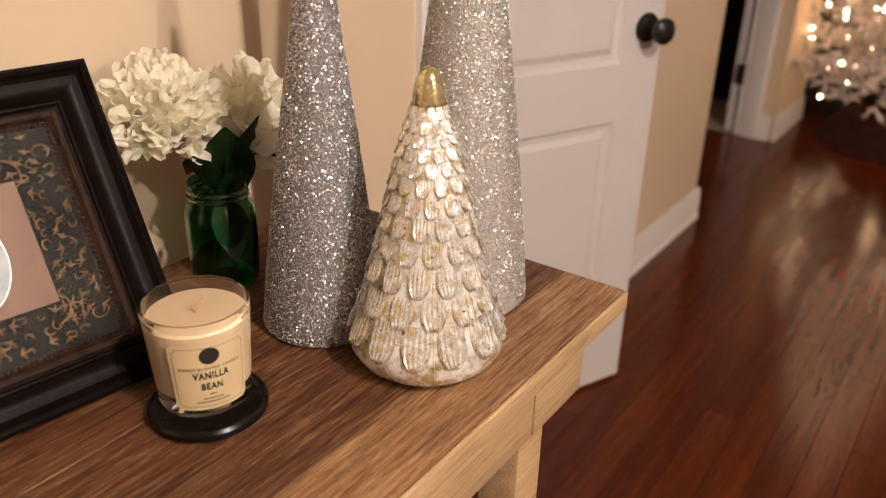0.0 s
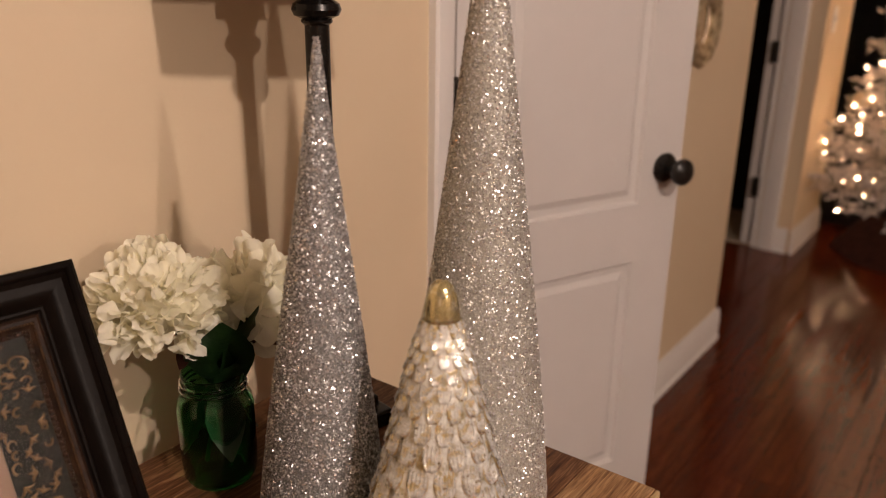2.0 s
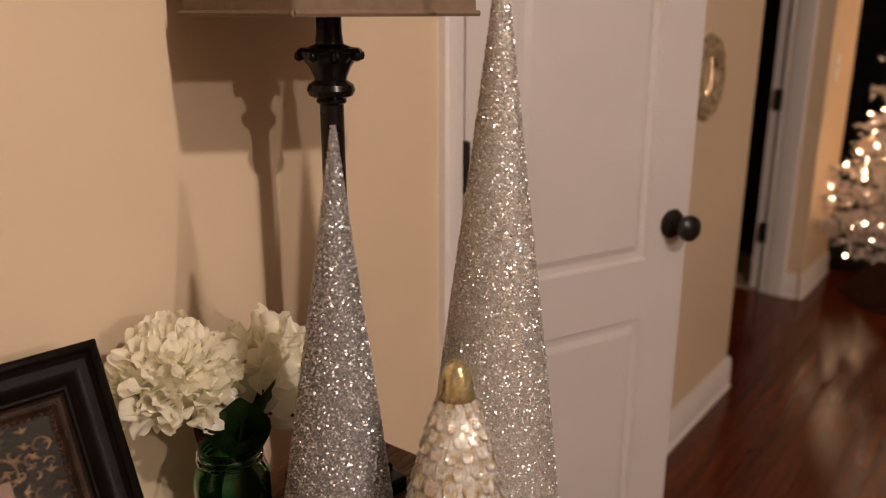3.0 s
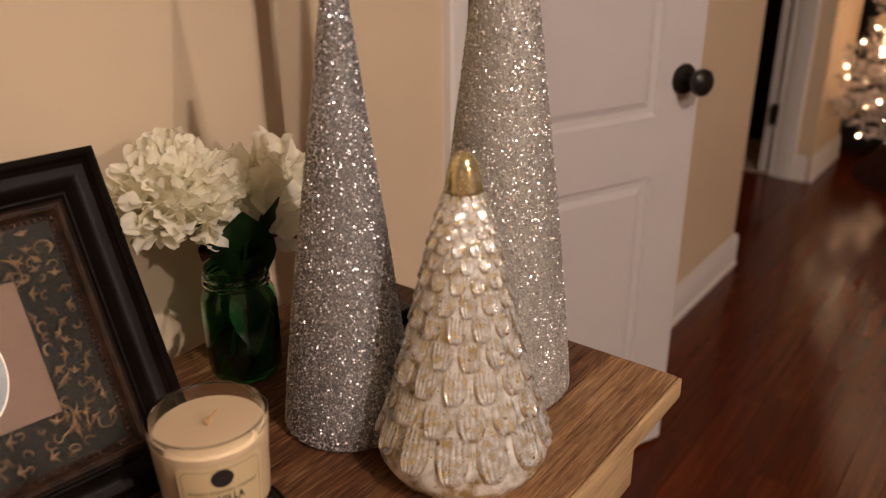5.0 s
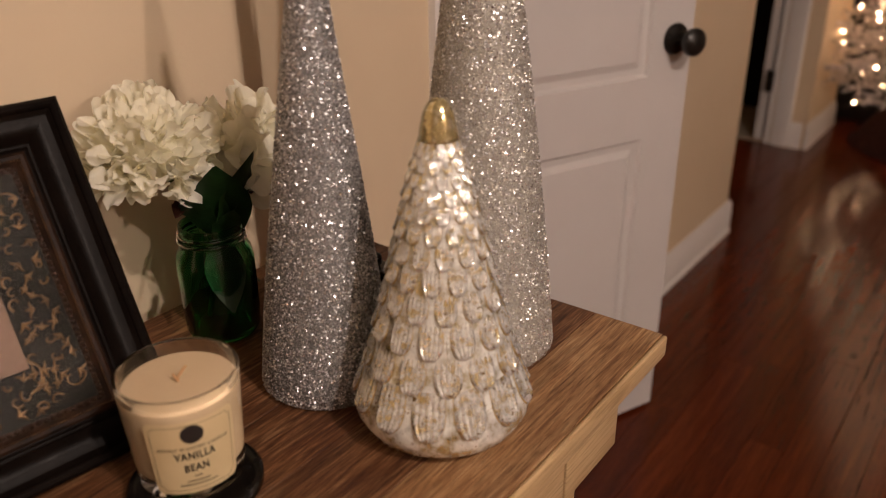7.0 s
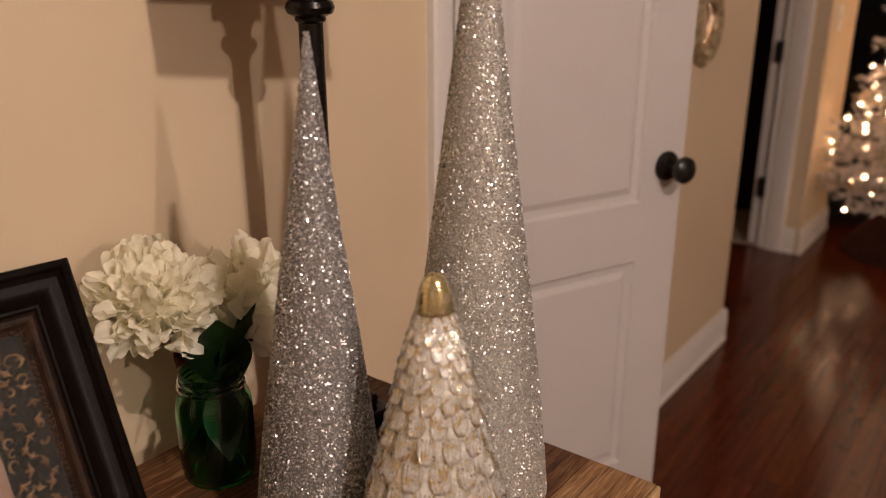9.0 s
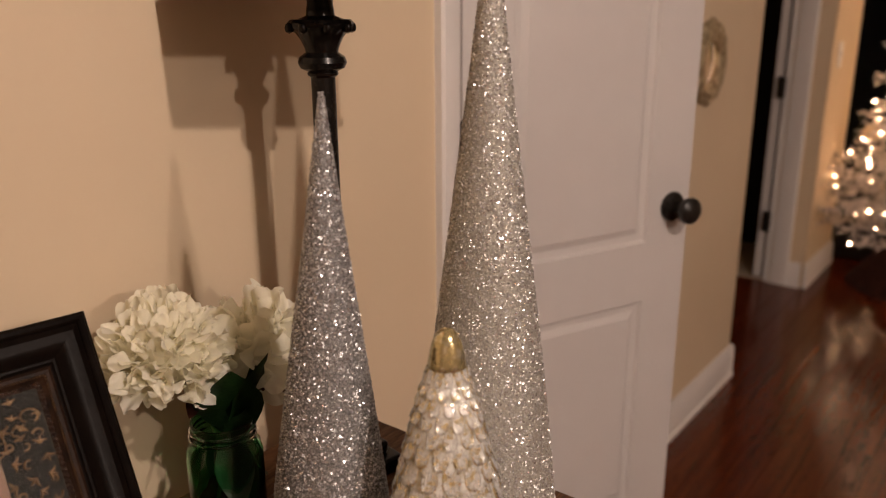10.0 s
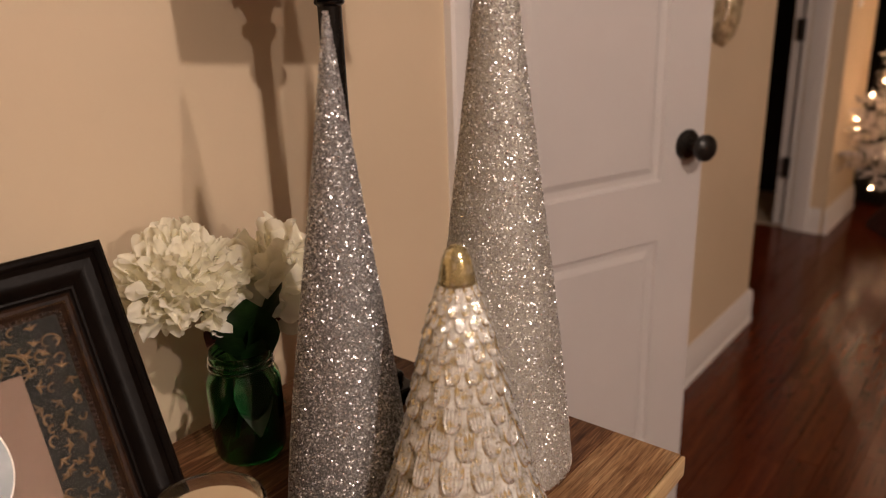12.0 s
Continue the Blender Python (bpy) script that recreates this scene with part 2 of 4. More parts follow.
def part_of(name, me, mat, parent=None, label="", m=None, smooth=True, angle=35, kind=""):
    if not me.materials:
        me.materials.append(mat)
        if smooth:
            me.shade_smooth()
            me.set_sharp_from_angle(angle=radians(angle))
    ob = new(name, me)
    ob.parent = parent
    if m is not None:
        ob.matrix_basis = m
    return tagged(ob, label=label, kind=kind)


def thing(name, m, label, category, group="", kind=""):
    ob = new(name)
    ob.empty_display_size = 0.05
    ob.matrix_basis = m
    return tagged(ob, label, category, group, kind)


def structure(name, bm, mat, label, category, smooth=True):
    return tagged(part(name, bm, mat, smooth=smooth), label, category, "", "structure")


def box(x0, x1, y0, y1, z0, z1, bevel=0.0, segs=2, bm=None):
    own = bm is None or bevel > 0
    b = bmesh.new() if own else bm
    bmesh.ops.create_cube(b, size=1, matrix=Matrix.LocRotScale(((x0 + x1) / 2, (y0 + y1) / 2, (z0 + z1) / 2), None, (x1 - x0, y1 - y0, z1 - z0)))
    if bevel > 0:
        bmesh.ops.bevel(b, geom=b.edges[:], offset=bevel, segments=segs, profile=0.5, affect="EDGES")
    if own and bm is not None:
        return join(bm, b)
    return b


def join(a, b):
    me = bpy.data.meshes.new("joining")
    b.to_mesh(me)
    b.free()
    a.from_mesh(me)
    bpy.data.meshes.remove(me)
    return a


def lathe(profile, segs=48, wave=None, bm=None):
    """Turns (radius, height) pairs about z. wave(angle, i) scales the radius."""
    b = bm or bmesh.new()
    rings = []
    for i, (r, z) in enumerate(profile):
        if r < 1e-6:
            rings.append([b.verts.new((0, 0, z))])
            continue
        ring = []
        for k in range(segs):
            a = 2 * math.pi * k / segs
            f = wave(a, i) if wave else 1.0
            ring.append(b.verts.new((r * f * math.cos(a), r * f * math.sin(a), z)))
        rings.append(ring)
    for lo, hi in zip(rings, rings[1:]):
        for k in range(segs):
            j = (k + 1) % segs
            if len(lo) == 1 and len(hi) == 1:
                continue
            if len(lo) == 1:
                b.faces.new((lo[0], hi[j], hi[k]))
            elif len(hi) == 1:
                b.faces.new((lo[k], lo[j], hi[0]))
            else:
                b.faces.new((lo[k], lo[j], hi[j], hi[k]))
    bmesh.ops.recalc_face_normals(b, faces=b.faces[:])
    return b


def tube(points, radius, segs=6, bm=None, flat=1.0):
    """A round rod along the points; radius is a number or one per point."""
    b = bm or bmesh.new()
    pts = [Vector(p) for p in points]
    rings = []
    for i, p in enumerate(pts):
        d = (pts[min(i + 1, len(pts) - 1)] - pts[max(i - 1, 0)]).normalized()
        side = d.cross(Vector((0, 0, 1)) if abs(d.z) < 0.9 else Vector((1, 0, 0))).normalized()
        up = side.cross(d)
        r = radius[i] if isinstance(radius, (list, tuple)) else radius
        rings.append([b.verts.new(p + r * (math.cos(a) * side + flat * math.sin(a) * up)) for a in (2 * math.pi * k / segs for k in range(segs))])
    for lo, hi in zip(rings, rings[1:]):
        for k in range(segs):
            j = (k + 1) % segs
            b.faces.new((lo[k], lo[j], hi[j], hi[k]))
    b.faces.new(rings[0][::-1])
    b.faces.new(rings[-1])
    return b


def words(text, size):
    """The outline of a line of writing as a flat mesh centred on the origin."""
    cu = bpy.data.curves.new("writing", "FONT")
    cu.body, cu.size, cu.align_x, cu.align_y = text, size, "CENTER", "CENTER"
    cu.resolution_u, cu.offset = 3, size * 0.026
    cu.space_character = 1.14
    ob = new("writing", cu)
    me = bpy.data.meshes.new_from_object(ob.evaluated_get(bpy.context.evaluated_depsgraph_get()))
    bpy.data.objects.remove(ob)
    b = bmesh.new()
    b.from_mesh(me)
    bpy.data.meshes.remove(me)
    return b

# ---- the rooms ----
TOP = 0.763          # height of the table top
CEIL = 2.44
DOOR_Y0, DOOR_Y1 = 0.365, 0.945   # closet opening in the long wall
CORNER = 2.066       # end of the long wall
FARWALL = 3.25


def boxes(*bs, bevel=0.0):
    b = bmesh.new()
    for q in bs:
        box(*q, bm=b)
    return b


structure("wall_west", boxes((-0.12, 0, -3.6, DOOR_Y0, 0, CEIL), (-0.12, 0, DOOR_Y0, DOOR_Y1, 2.05, CEIL), (-0.12, 0, DOOR_Y1, CORNER, 0, CEIL)), M_WALL, "cream painted wall behind the console table", "wall")
structure("wall_closet", boxes((-0.9, -0.12, 0.2, 0.3, 0, CEIL), (-0.9, -0.12, 1.0, 1.1, 0, CEIL), (-1.0, -0.9, 0.2, 1.1, 0, CEIL)), M_WALL, "cream painted walls inside the closet", "wall")
structure("wall_hall", boxes((-1.6, -0.12, CORNER - 0.12, CORNER - 0.002, 0, CEIL), (-1.7, -1.6, CORNER - 0.12, 3.37, 0, CEIL)), M_WALL, "cream painted side hall walls", "wall")
structure("wall_far", boxes((-1.6, -0.97, FARWALL, FARWALL + 0.12, 0, CEIL), (-0.97, -0.190, FARWALL, FARWALL + 0.12, 2.05, CEIL), (-0.190, -0.03, FARWALL, FARWALL + 0.12, 0, CEIL), (-0.15, -0.03, FARWALL + 0.12, 3.79, 0, CEIL)), M_WALL, "cream painted wall round the far doorway", "wall")
structure("wall_dark_room", boxes((-1.7, -1.6, 3.37, 6.2, 0, CEIL), (-1.6, -0.15, 3.86, 3.96, 0, CEIL)), M_UNLIT, "walls of the room beyond, coloured near-black for its darkness", "wall")
structure("wall_north", boxes((-1.6, -0.6, 5.2, 5.3, 0, CEIL), (-0.6, 1.9, 5.2, 5.3, 2.2, CEIL), (1.9, 5.2, 5.2, 5.3, 0, CEIL)), M_WALL, "cream painted wall round the patio door", "wall")
structure("wall_east", boxes((5.2, 5.32, -3.6, 5.3, 0, CEIL)), M_ROOM, "unseen wall across the room, darkened to cut bounce light", "wall")
structure("wall_south", boxes((-0.12, 5.32, -3.72, -3.6, 0, CEIL)), M_ROOM, "unseen wall at the end of the room, darkened to cut bounce light", "wall")
structure("ceiling", boxes((-1.7, 5.32, -3.72, 6.2, CEIL, CEIL + 0.1)), M_CEIL, "white painted ceiling", "ceiling")
floor = structure("floor", boxes((-1.7, 5.32, -3.72, 6.2, -0.12, -0.012)), M_GAP, "glossy reddish-brown hardwood floor boards", "floor")
structure("tile_threshold", boxes((-0.97, -0.193, FARWALL + 0.01, FARWALL + 0.62, -0.012, 0.004)), M_TILE, "beige tile floor inside the far doorway", "floor")
structure("backdrop", boxes((-3, 4, 6.0, 6.05, -0.1, 3)), M_UNLIT, "dark night garden behind the patio door", "backdrop")


def moulding(profile, length):
    """A profile of (out, up) pairs drawn out along y."""
    b = bmesh.new()
    a = [b.verts.new((x, 0, z)) for x, z in profile]
    c = [b.verts.new((x, length, z)) for x, z in profile]
    n = len(profile)
    for k in range(n):
        b.faces.new((a[k], a[(k + 1) % n], c[(k + 1) % n], c[k]))
    b.faces.new(a[::-1])
    b.faces.new(c)
    bmesh.ops.recalc_face_normals(b, faces=b.faces[:])
    return b


BASE = [(0, 0), (0.020, 0), (0.020, 0.012), (0.014, 0.020), (0.014, 0.088), (0.011, 0.096), (0.009, 0.106), (0.005, 0.116), (0.004, 0.124), (0, 0.124)]
CASING = [(0, 0), (0.010, 0), (0.013, 0.006), (0.013, 0.012), (0.017, 0.020), (0.019, 0.040), (0.019, 0.052), (0.014, 0.057), (0, 0.057)]


def baseboard(x, y, length, turn):
    structure("baseboard", moulding(BASE, length), M_TRIM, "white painted moulded baseboard", "baseboard").matrix_basis = pose(x, y, 0, 0, 0, turn)


baseboard(0, 1.005, CORNER - 1.005 + 0.016, 0)
baseboard(0, -3.6, 3.90, 0)
baseboard(0.016, CORNER, 1.2, 90)
baseboard(-0.100, FARWALL, 0.054, -90)
baseboard(-0.03, FARWALL - 0.014, 3.79 - FARWALL + 0.02, 0)
baseboard(-1.6, FARWALL, 0.55, -90)


def casing_leg(m):
    structure("trim", moulding(CASING, 2.05), M_TRIM, "white painted door casing", "trim").matrix_basis = m


# Casing legs stand up: the profile's width lies along the wall.
casing_leg(Matrix.Translation((0.0, 0.362, 0)) @ Matrix(((1, 0, 0, 0), (0, 0, -1, 0), (0, 1, 0, 0), (0, 0, 0, 1))))
casing_leg(Matrix.Translation((0.0, DOOR_Y1 + 0.003, 0)) @ Matrix(((1, 0, 0, 0), (0, 0, 1, 0), (0, 1, 0, 0), (0, 0, 0, 1))))
casing_leg(Matrix.Translation((-0.184, FARWALL, 0)) @ Matrix(((0, 0, 1.45, 0), (-1, 0, 0, 0), (0, 1, 0, 0), (0, 0, 0, 1))))
structure("door_jamb", boxes((-0.12, -0.002, DOOR_Y0, DOOR_Y0 + 0.012, 0, 2.05), (-0.12, -0.002, DOOR_Y1 - 0.012, DOOR_Y1, 0, 2.05), (-0.12, -0.002, DOOR_Y0 + 0.012, DOOR_Y1 - 0.012, 2.035, 2.05)), M_TRIM, "white painted closet door jamb", "jamb")
structure("far_door_jamb", boxes((-0.216, -0.190, FARWALL - 0.002, FARWALL + 0.122, 0, 2.05), (-0.97, -0.95, FARWALL - 0.002, FARWALL + 0.122, 0, 2.05)), M_TRIM, "white painted jamb of the far doorway", "jamb")


def panel_leaf(width, height, thick, panels):
    """A door leaf along +y from its hinge, moulded panels sunk in both faces."""
    b = bmesh.new()
    ys = sorted({0.0, width, *[v for p in panels for v in p[:2]]})
    zs = sorted({0.0, height, *[v for p in panels for v in p[2:]]})
    for side in (1, -1):
        x = side * thick / 2
        for y0, y1 in zip(ys, ys[1:]):
            for z0, z1 in zip(zs, zs[1:]):
                if any(p[0] <= y0 < p[1] and p[2] <= z0 < p[3] for p in panels):
                    continue
                b.faces.new([b.verts.new((x, y, z)) for y, z in ((y0, z0), (y1, z0), (y1, z1), (y0, z1))])
        for y0, y1, z0, z1 in panels:
            last = None
            for inset, depth in ((0, 0), (0.006, 0.007), (0.012, 0.0085), (0.020, 0.0085), (0.034, 0.003)):
                ring = [b.verts.new((x - side * depth, y, z)) for y, z in ((y0 + inset, z0 + inset), (y1 - inset, z0 + inset), (y1 - inset, z1 - inset), (y0 + inset, z1 - inset))]
                if last:
                    for k in range(4):
                        b.faces.new((last[k], last[(k + 1) % 4], ring[(k + 1) % 4], ring[k]))
                last = ring
            b.faces.new(last)
    h = thick / 2
    for q in (((-h, 0, 0), (h, 0, 0), (h, 0, height), (-h, 0, height)), ((-h, width, 0), (h, width, 0), (h, width, height), (-h, width, height)),
              ((-h, 0, 0), (h, 0, 0), (h, width, 0), (-h, width, 0)), ((-h, 0, height), (h, 0, height), (h, width, height), (-h, width, height))):
        b.faces.new([b.verts.new(v) for v in q])
    bmesh.ops.remove_doubles(b, verts=b.verts[:], dist=0.0002)
    bmesh.ops.recalc_face_normals(b, faces=b.faces[:])
    return b


def hinge_mesh():
    b = lathe([(0, -0.047), (0.004, -0.0465), (0.0068, -0.044), (0.0068, 0.044), (0.004, 0.0465), (0, 0.047)], 14)
    box(-0.001, 0.001, 0, 0.022, -0.044, 0.044, bm=b)
    box(-0.012, 0.001, -0.003, 0.0, -0.044, 0.044, bm=b)
    return b


def knob(parent, m):
    rose = part("door_rosette", lathe([(0, 0), (0.033, 0), (0.034, 0.004), (0.031, 0.009), (0.022, 0.012), (0.0135, 0.014), (0, 0.014)], 36), M_BRONZE, parent, "dark bronze round rosette", m @ Matrix.Diagonal((0.93, 0.93, 0.95, 1)))
    part("door_knob", lathe([(0, 0.013), (0.012, 0.013), (0.0115, 0.030), (0.014, 0.036), (0.022, 0.039), (0.0280, 0.046), (0.0300, 0.054), (0.0285, 0.061), (0.022, 0.067), (0.010, 0.070), (0, 0.0705)], 36), M_BRONZE, rose, "dark bronze round knob")


leaf = thing("door_1", pose(-0.010, 0.381, 0.012, 0, 0, -22.6), "white two-panel door standing ajar on black hinges", "door", kind="structure")
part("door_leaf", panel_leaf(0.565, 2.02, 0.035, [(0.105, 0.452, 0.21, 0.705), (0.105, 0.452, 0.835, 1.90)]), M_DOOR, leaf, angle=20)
for z in (0.25, 1.075, 1.80):
    part("hinge", hinge_mesh(), M_BRONZE, leaf, "black butt hinge", pose(0.0215, -0.002, z, 0, 0, 22))
knob(leaf, pose(0.0178, 0.516, 0.906, 0, 90, 0))
knob(leaf, pose(-0.0178, 0.514, 0.906, 0, -90, 0))

far_leaf = thing("door_2", pose(-0.251, FARWALL + 0.012, 0.012, 0, 0, 2), "white door opened back into a dark room", "door", kind="structure")
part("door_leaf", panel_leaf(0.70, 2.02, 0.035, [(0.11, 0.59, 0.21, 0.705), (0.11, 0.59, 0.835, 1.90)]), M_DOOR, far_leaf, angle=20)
for z in (0.293, 0.94, 1.70):
    part("hinge", hinge_mesh(), M_BRONZE, far_leaf, "black butt hinge", pose(0.026, -0.016, z, 0, 0, 0) @ Matrix.Diagonal((2.0, 1.7, 1.1, 1)))

patio = thing("window_1", pose(0.65, 5.2, 0), "dark glass patio door at night in a black frame", "window", kind="structure")
part("window_frame", boxes((-1.25, -1.19, 0.0, 0.06, 0, 2.2), (1.19, 1.25, 0.0, 0.06, 0, 2.2), (-0.03, 0.03, 0.0, 0.06, 0.06, 2.14), (-1.19, 1.19, 0.0, 0.06, 0, 0.06), (-1.19, 1.19, 0.0, 0.06, 2.14, 2.2)), M_BOX, patio)
for x in (-0.61, 0.61):
    part("pane", boxes((x - 0.58, x + 0.58, 0.024, 0.030, 0.06, 2.14)), M_PANE, patio, "dark window pane")

# ---- ceiling lamps ----


def ceiling_lamp(x, y):
    t = thing("ceiling_light", pose(x, y, CEIL), "small lit flush ceiling light with a bronze rim", "ceiling light", "ceiling lights")
    part("rim", lathe([(0.02, 0), (0.11, 0), (0.115, -0.012), (0.10, -0.022), (0.02, -0.022)], 40), M_BRONZE, t)
    part("lamp_glass", lathe([(0.098, -0.024), (0.09, -0.036), (0.06, -0.048), (0.05, -0.05)], 40), M_CEILGLOW, t, "glowing frosted glass")


ceiling_lamp(1.96, -0.62)
ceiling_lamp(3.85, -1.00)

# ---- console table ----
X0, X1, Y0, Y1 = 0.062, 0.561, -1.32, 0.004
table = thing("console_table", pose(0, 0, 0), "console table with weathered brown plank top and pale wood base", "table")
n_planks = 6
wplank = (X1 - 0.006 - X0) / n_planks
for k in range(n_planks):
    xa = X0 + k * wplank
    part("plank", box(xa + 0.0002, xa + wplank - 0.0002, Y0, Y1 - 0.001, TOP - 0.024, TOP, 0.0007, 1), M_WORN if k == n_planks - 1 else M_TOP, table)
part("front_edge", box(X1 - 0.006, X1, Y0, Y1, TOP - 0.026, TOP - 0.0006, 0.0028, 3), M_PALE, table, "pale rounded front edge")
part("apron", box(0.517, 0.541, -0.181, -0.066, 0.650, TOP - 0.0255, 0.002, 2), M_PALE, table, "pale wood apron end")
part("drawer_front", box(0.517, 0.5405, -1.10, -0.1835, 0.650, TOP - 0.0265, 0.002, 2), M_PALE, table, "pale wood drawer front")
part("apron", box(0.10, 0.517, -0.090, -0.068, 0.655, TOP - 0.0255, 0.002, 2), M_PALE, table, "pale wood side apron")
part("apron", box(0.08, 0.10, -1.25, -0.068, 0.655, TOP - 0.0255, 0.002, 2), M_PALE, table)
for x in (0.485, 0.09):
    for y in (-0.205, -1.21):
        part("leg", box(x, x + 0.052, y, y + 0.056, 0.0, 0.652, 0.003, 2), M_PALE, table)

# ---- glitter cones ----


def glitter_cone(x, y, radius, height, ground, flake_mat, count, label, seed, lean=(0, 0)):
    t = thing("glitter_cone_tree", pose(x, y, TOP, lean[0], lean[1]), label, "decorative cone", "silver glitter cone trees")
    prof = [(0, 0.0005), (radius * 0.97, 0.0005), (radius, 0.004)]
    n = 24
    for k in range(1, n):
        f = k / n
        prof.append((radius * (1 - f) * (1 + 0.10 * math.sin(math.pi * f) * (1 - f)) + 0.0015, 0.004 + (height - 0.004) * f))
    prof.append((0, height))
    part("cone", lathe(prof, 72), ground, t)
    rnd = random.Random(seed)
    verts, faces = [], []
    slant = math.atan2(radius, height)
    while len(faces) < count:
        f = rnd.random()
        if rnd.random() > 1 - f + 0.06:
            continue
        a = rnd.uniform(0, 2 * math.pi)
        r = radius * (1 - f) * (1 + 0.10 * math.sin(math.pi * f) * (1 - f)) + 0.0017
        z = 0.004 + (height - 0.004) * f
        out = Vector((math.cos(a) * math.cos(slant), math.sin(a) * math.cos(slant), math.sin(slant)))
        nrm = (out + 0.58 * Vector((rnd.gauss(0, 1), rnd.gauss(0, 1), rnd.gauss(0, 1)))).normalized()
        e1 = nrm.orthogonal().normalized()
        e1 = Matrix.Rotation(rnd.uniform(0, 6.28), 3, nrm) @ e1
        e2 = nrm.cross(e1)
        s = 0.00030 + 0.00090 * rnd.random() ** 2.2
        c = Vector((r * math.cos(a), r * math.sin(a), z)) + out * 0.0004
        i = len(verts)
        verts += [c + s * e1 * 1.3, c + s * e2, c - s * e1 * 1.3, c - s * e2]
        faces.append((i, i + 1, i + 2, i + 3))
    me = bpy.data.meshes.new("glitter")
    me.from_pydata([v[:] for v in verts], [], faces)
    part_of("glitter", me, flake_mat, t, "sparkling glitter flakes", smooth=False, kind="stuff")
    return t


glitter_cone(0.311, -0.271, 0.064, 0.491, M_SILVER, M_FLAKE, 82000, "tall silver glitter cone tree on the table", 11, (-0.8, 0.95))
glitter_cone(0.396, -0.122, 0.077, 0.645, M_CHAMP, M_FLAKE2, 110000, "taller pale champagne silver glitter cone tree", 12)

# ---- mercury glass tree ----


def glass_tree(x, y):
    t = thing("glass_tree", pose(x, y, TOP, 0, 0, -6.5), "cream and gold mercury glass tree with ribbed scallops", "decorative tree")
    H, R = 0.305, 0.080

    def rad(z):
        return float(np.interp(z, (0.035, 0.081, 0.133, 0.184, 0.235, 0.268), (R, 0.0650, 0.0510, 0.0395, 0.0275, 0.0175)))

    prof = [(0, 0.002), (0.055, 0.0), (0.064, 0.003), (0.075, 0.012), (0.0805, 0.024), (R, 0.036)]
    prof += [(rad(z), z) for z in np.linspace(0.05, 0.268, 16)]
    part("body", lathe(prof, 64), M_MERCURY, t)
    part("cap", lathe([(0.0150, 0.2660), (0.0166, 0.2690), (0.0162, 0.2750), (0.0148, 0.2830), (0.0128, 0.2920), (0.0097, 0.2995), (0.0052, 0.3038), (0, 0.305)], 40), M_GOLDCAP, t, "rubbed gold leaf rounded cap")
    for a in (radians(-41.5), radians(138.5)):
        seam = [((q + 0.0001) * math.cos(a), (q + 0.0001) * math.sin(a), z) for q, z in prof[2:]]
        part("mould_seam", tube(seam, 0.0005, 5), M_MERCURY, t)
    n = 13
    foot, row = 0.030, 0
    for pitch in (0.037, 0.0305, 0.0285, 0.0245, 0.0215, 0.019, 0.017, 0.014, 0.013, 0.012, 0.0115, 0.011):
        h = pitch * 1.2
        mid = foot + h * 0.5
        r = rad(mid)
        slant = math.atan2(rad(mid - h / 2) - rad(mid + h / 2), h)
        w = 2 * math.pi * r / n
        cols, rws = 31, 12
        b = bmesh.new()
        grid = []
        for i in range(rws):
            v = math.sin(math.pi / 2 * i / (rws - 1))
            half = 0.425 * w * (0.90 + 0.10 * min(1.0, v / 0.4)) * (1.0 if v < 0.52 else math.sqrt(max(0.0, 1 - ((v - 0.52) / 0.48) ** 2)) * 0.98 + 0.02)
            line = []
            for j in range(cols):
                a = 2 * j / (cols - 1) - 1
                lip = min(1.0, (1 - abs(a)) * 7) * min(1.0, (1 - v) * 9)
                rise = (-0.0004 + 0.0046 * v ** 1.25) * (w / 0.030) ** 0.7 * lip ** 0.5
                rise += 0.052 * w * (abs(math.cos(a * math.pi * 2.75)) ** 1.6 - 0.5) * min(1.0, 3.5 * v) * (1 if abs(a) < 0.9 and v < 0.93 else 0)
                if i == rws - 1 or j in (0, cols - 1):
                    rise = -0.0012
                line.append(b.verts.new((a * half, h * (0.5 - v), rise - half * half * a * a / (2 * r))))
            grid.append(line)
        for p, q in zip(grid, grid[1:]):
            for j in range(cols - 1):
                f = b.faces.new((p[j], q[j], q[j + 1], p[j + 1]))
                f.material_index = 1 if q is grid[-1] or j in (0, cols - 2) else 0
        me = bpy.data.meshes.new("scallop")
        b.to_mesh(me)
        b.free()
        me.materials.append(M_GILT)
        me.materials.append(M_GOLDEDGE)
        me.shade_smooth()
        for k in range(n):
            a = 2 * math.pi * (k + 0.5 * (row % 2)) / n
            out = Vector((math.cos(a) * math.cos(slant), math.sin(a) * math.cos(slant), math.sin(slant)))
            side = Vector((-math.sin(a), math.cos(a), 0))
            up = out.cross(side)
            m = Matrix((side, up, out)).transposed().to_4x4()
            m.translation = Vector((r * math.cos(a), r * math.sin(a), mid))
            part_of("scallop", me, M_GILT, t, m=m, angle=75)
        foot += pitch
        row += 1
    return t


glass_tree(0.447, -0.258)

# ---- candle ----


def on_cylinder(bm, r, z0, flare=0.0598):
    """Bends a flat sheet round the jar, whose side flares out a little."""
    for v in bm.verts:
        a, q = v.co.x / r, r + v.co.z + flare * v.co.y
        v.co = Vector((q * math.cos(a), q * math.sin(a), z0 + v.co.y))
    return bm


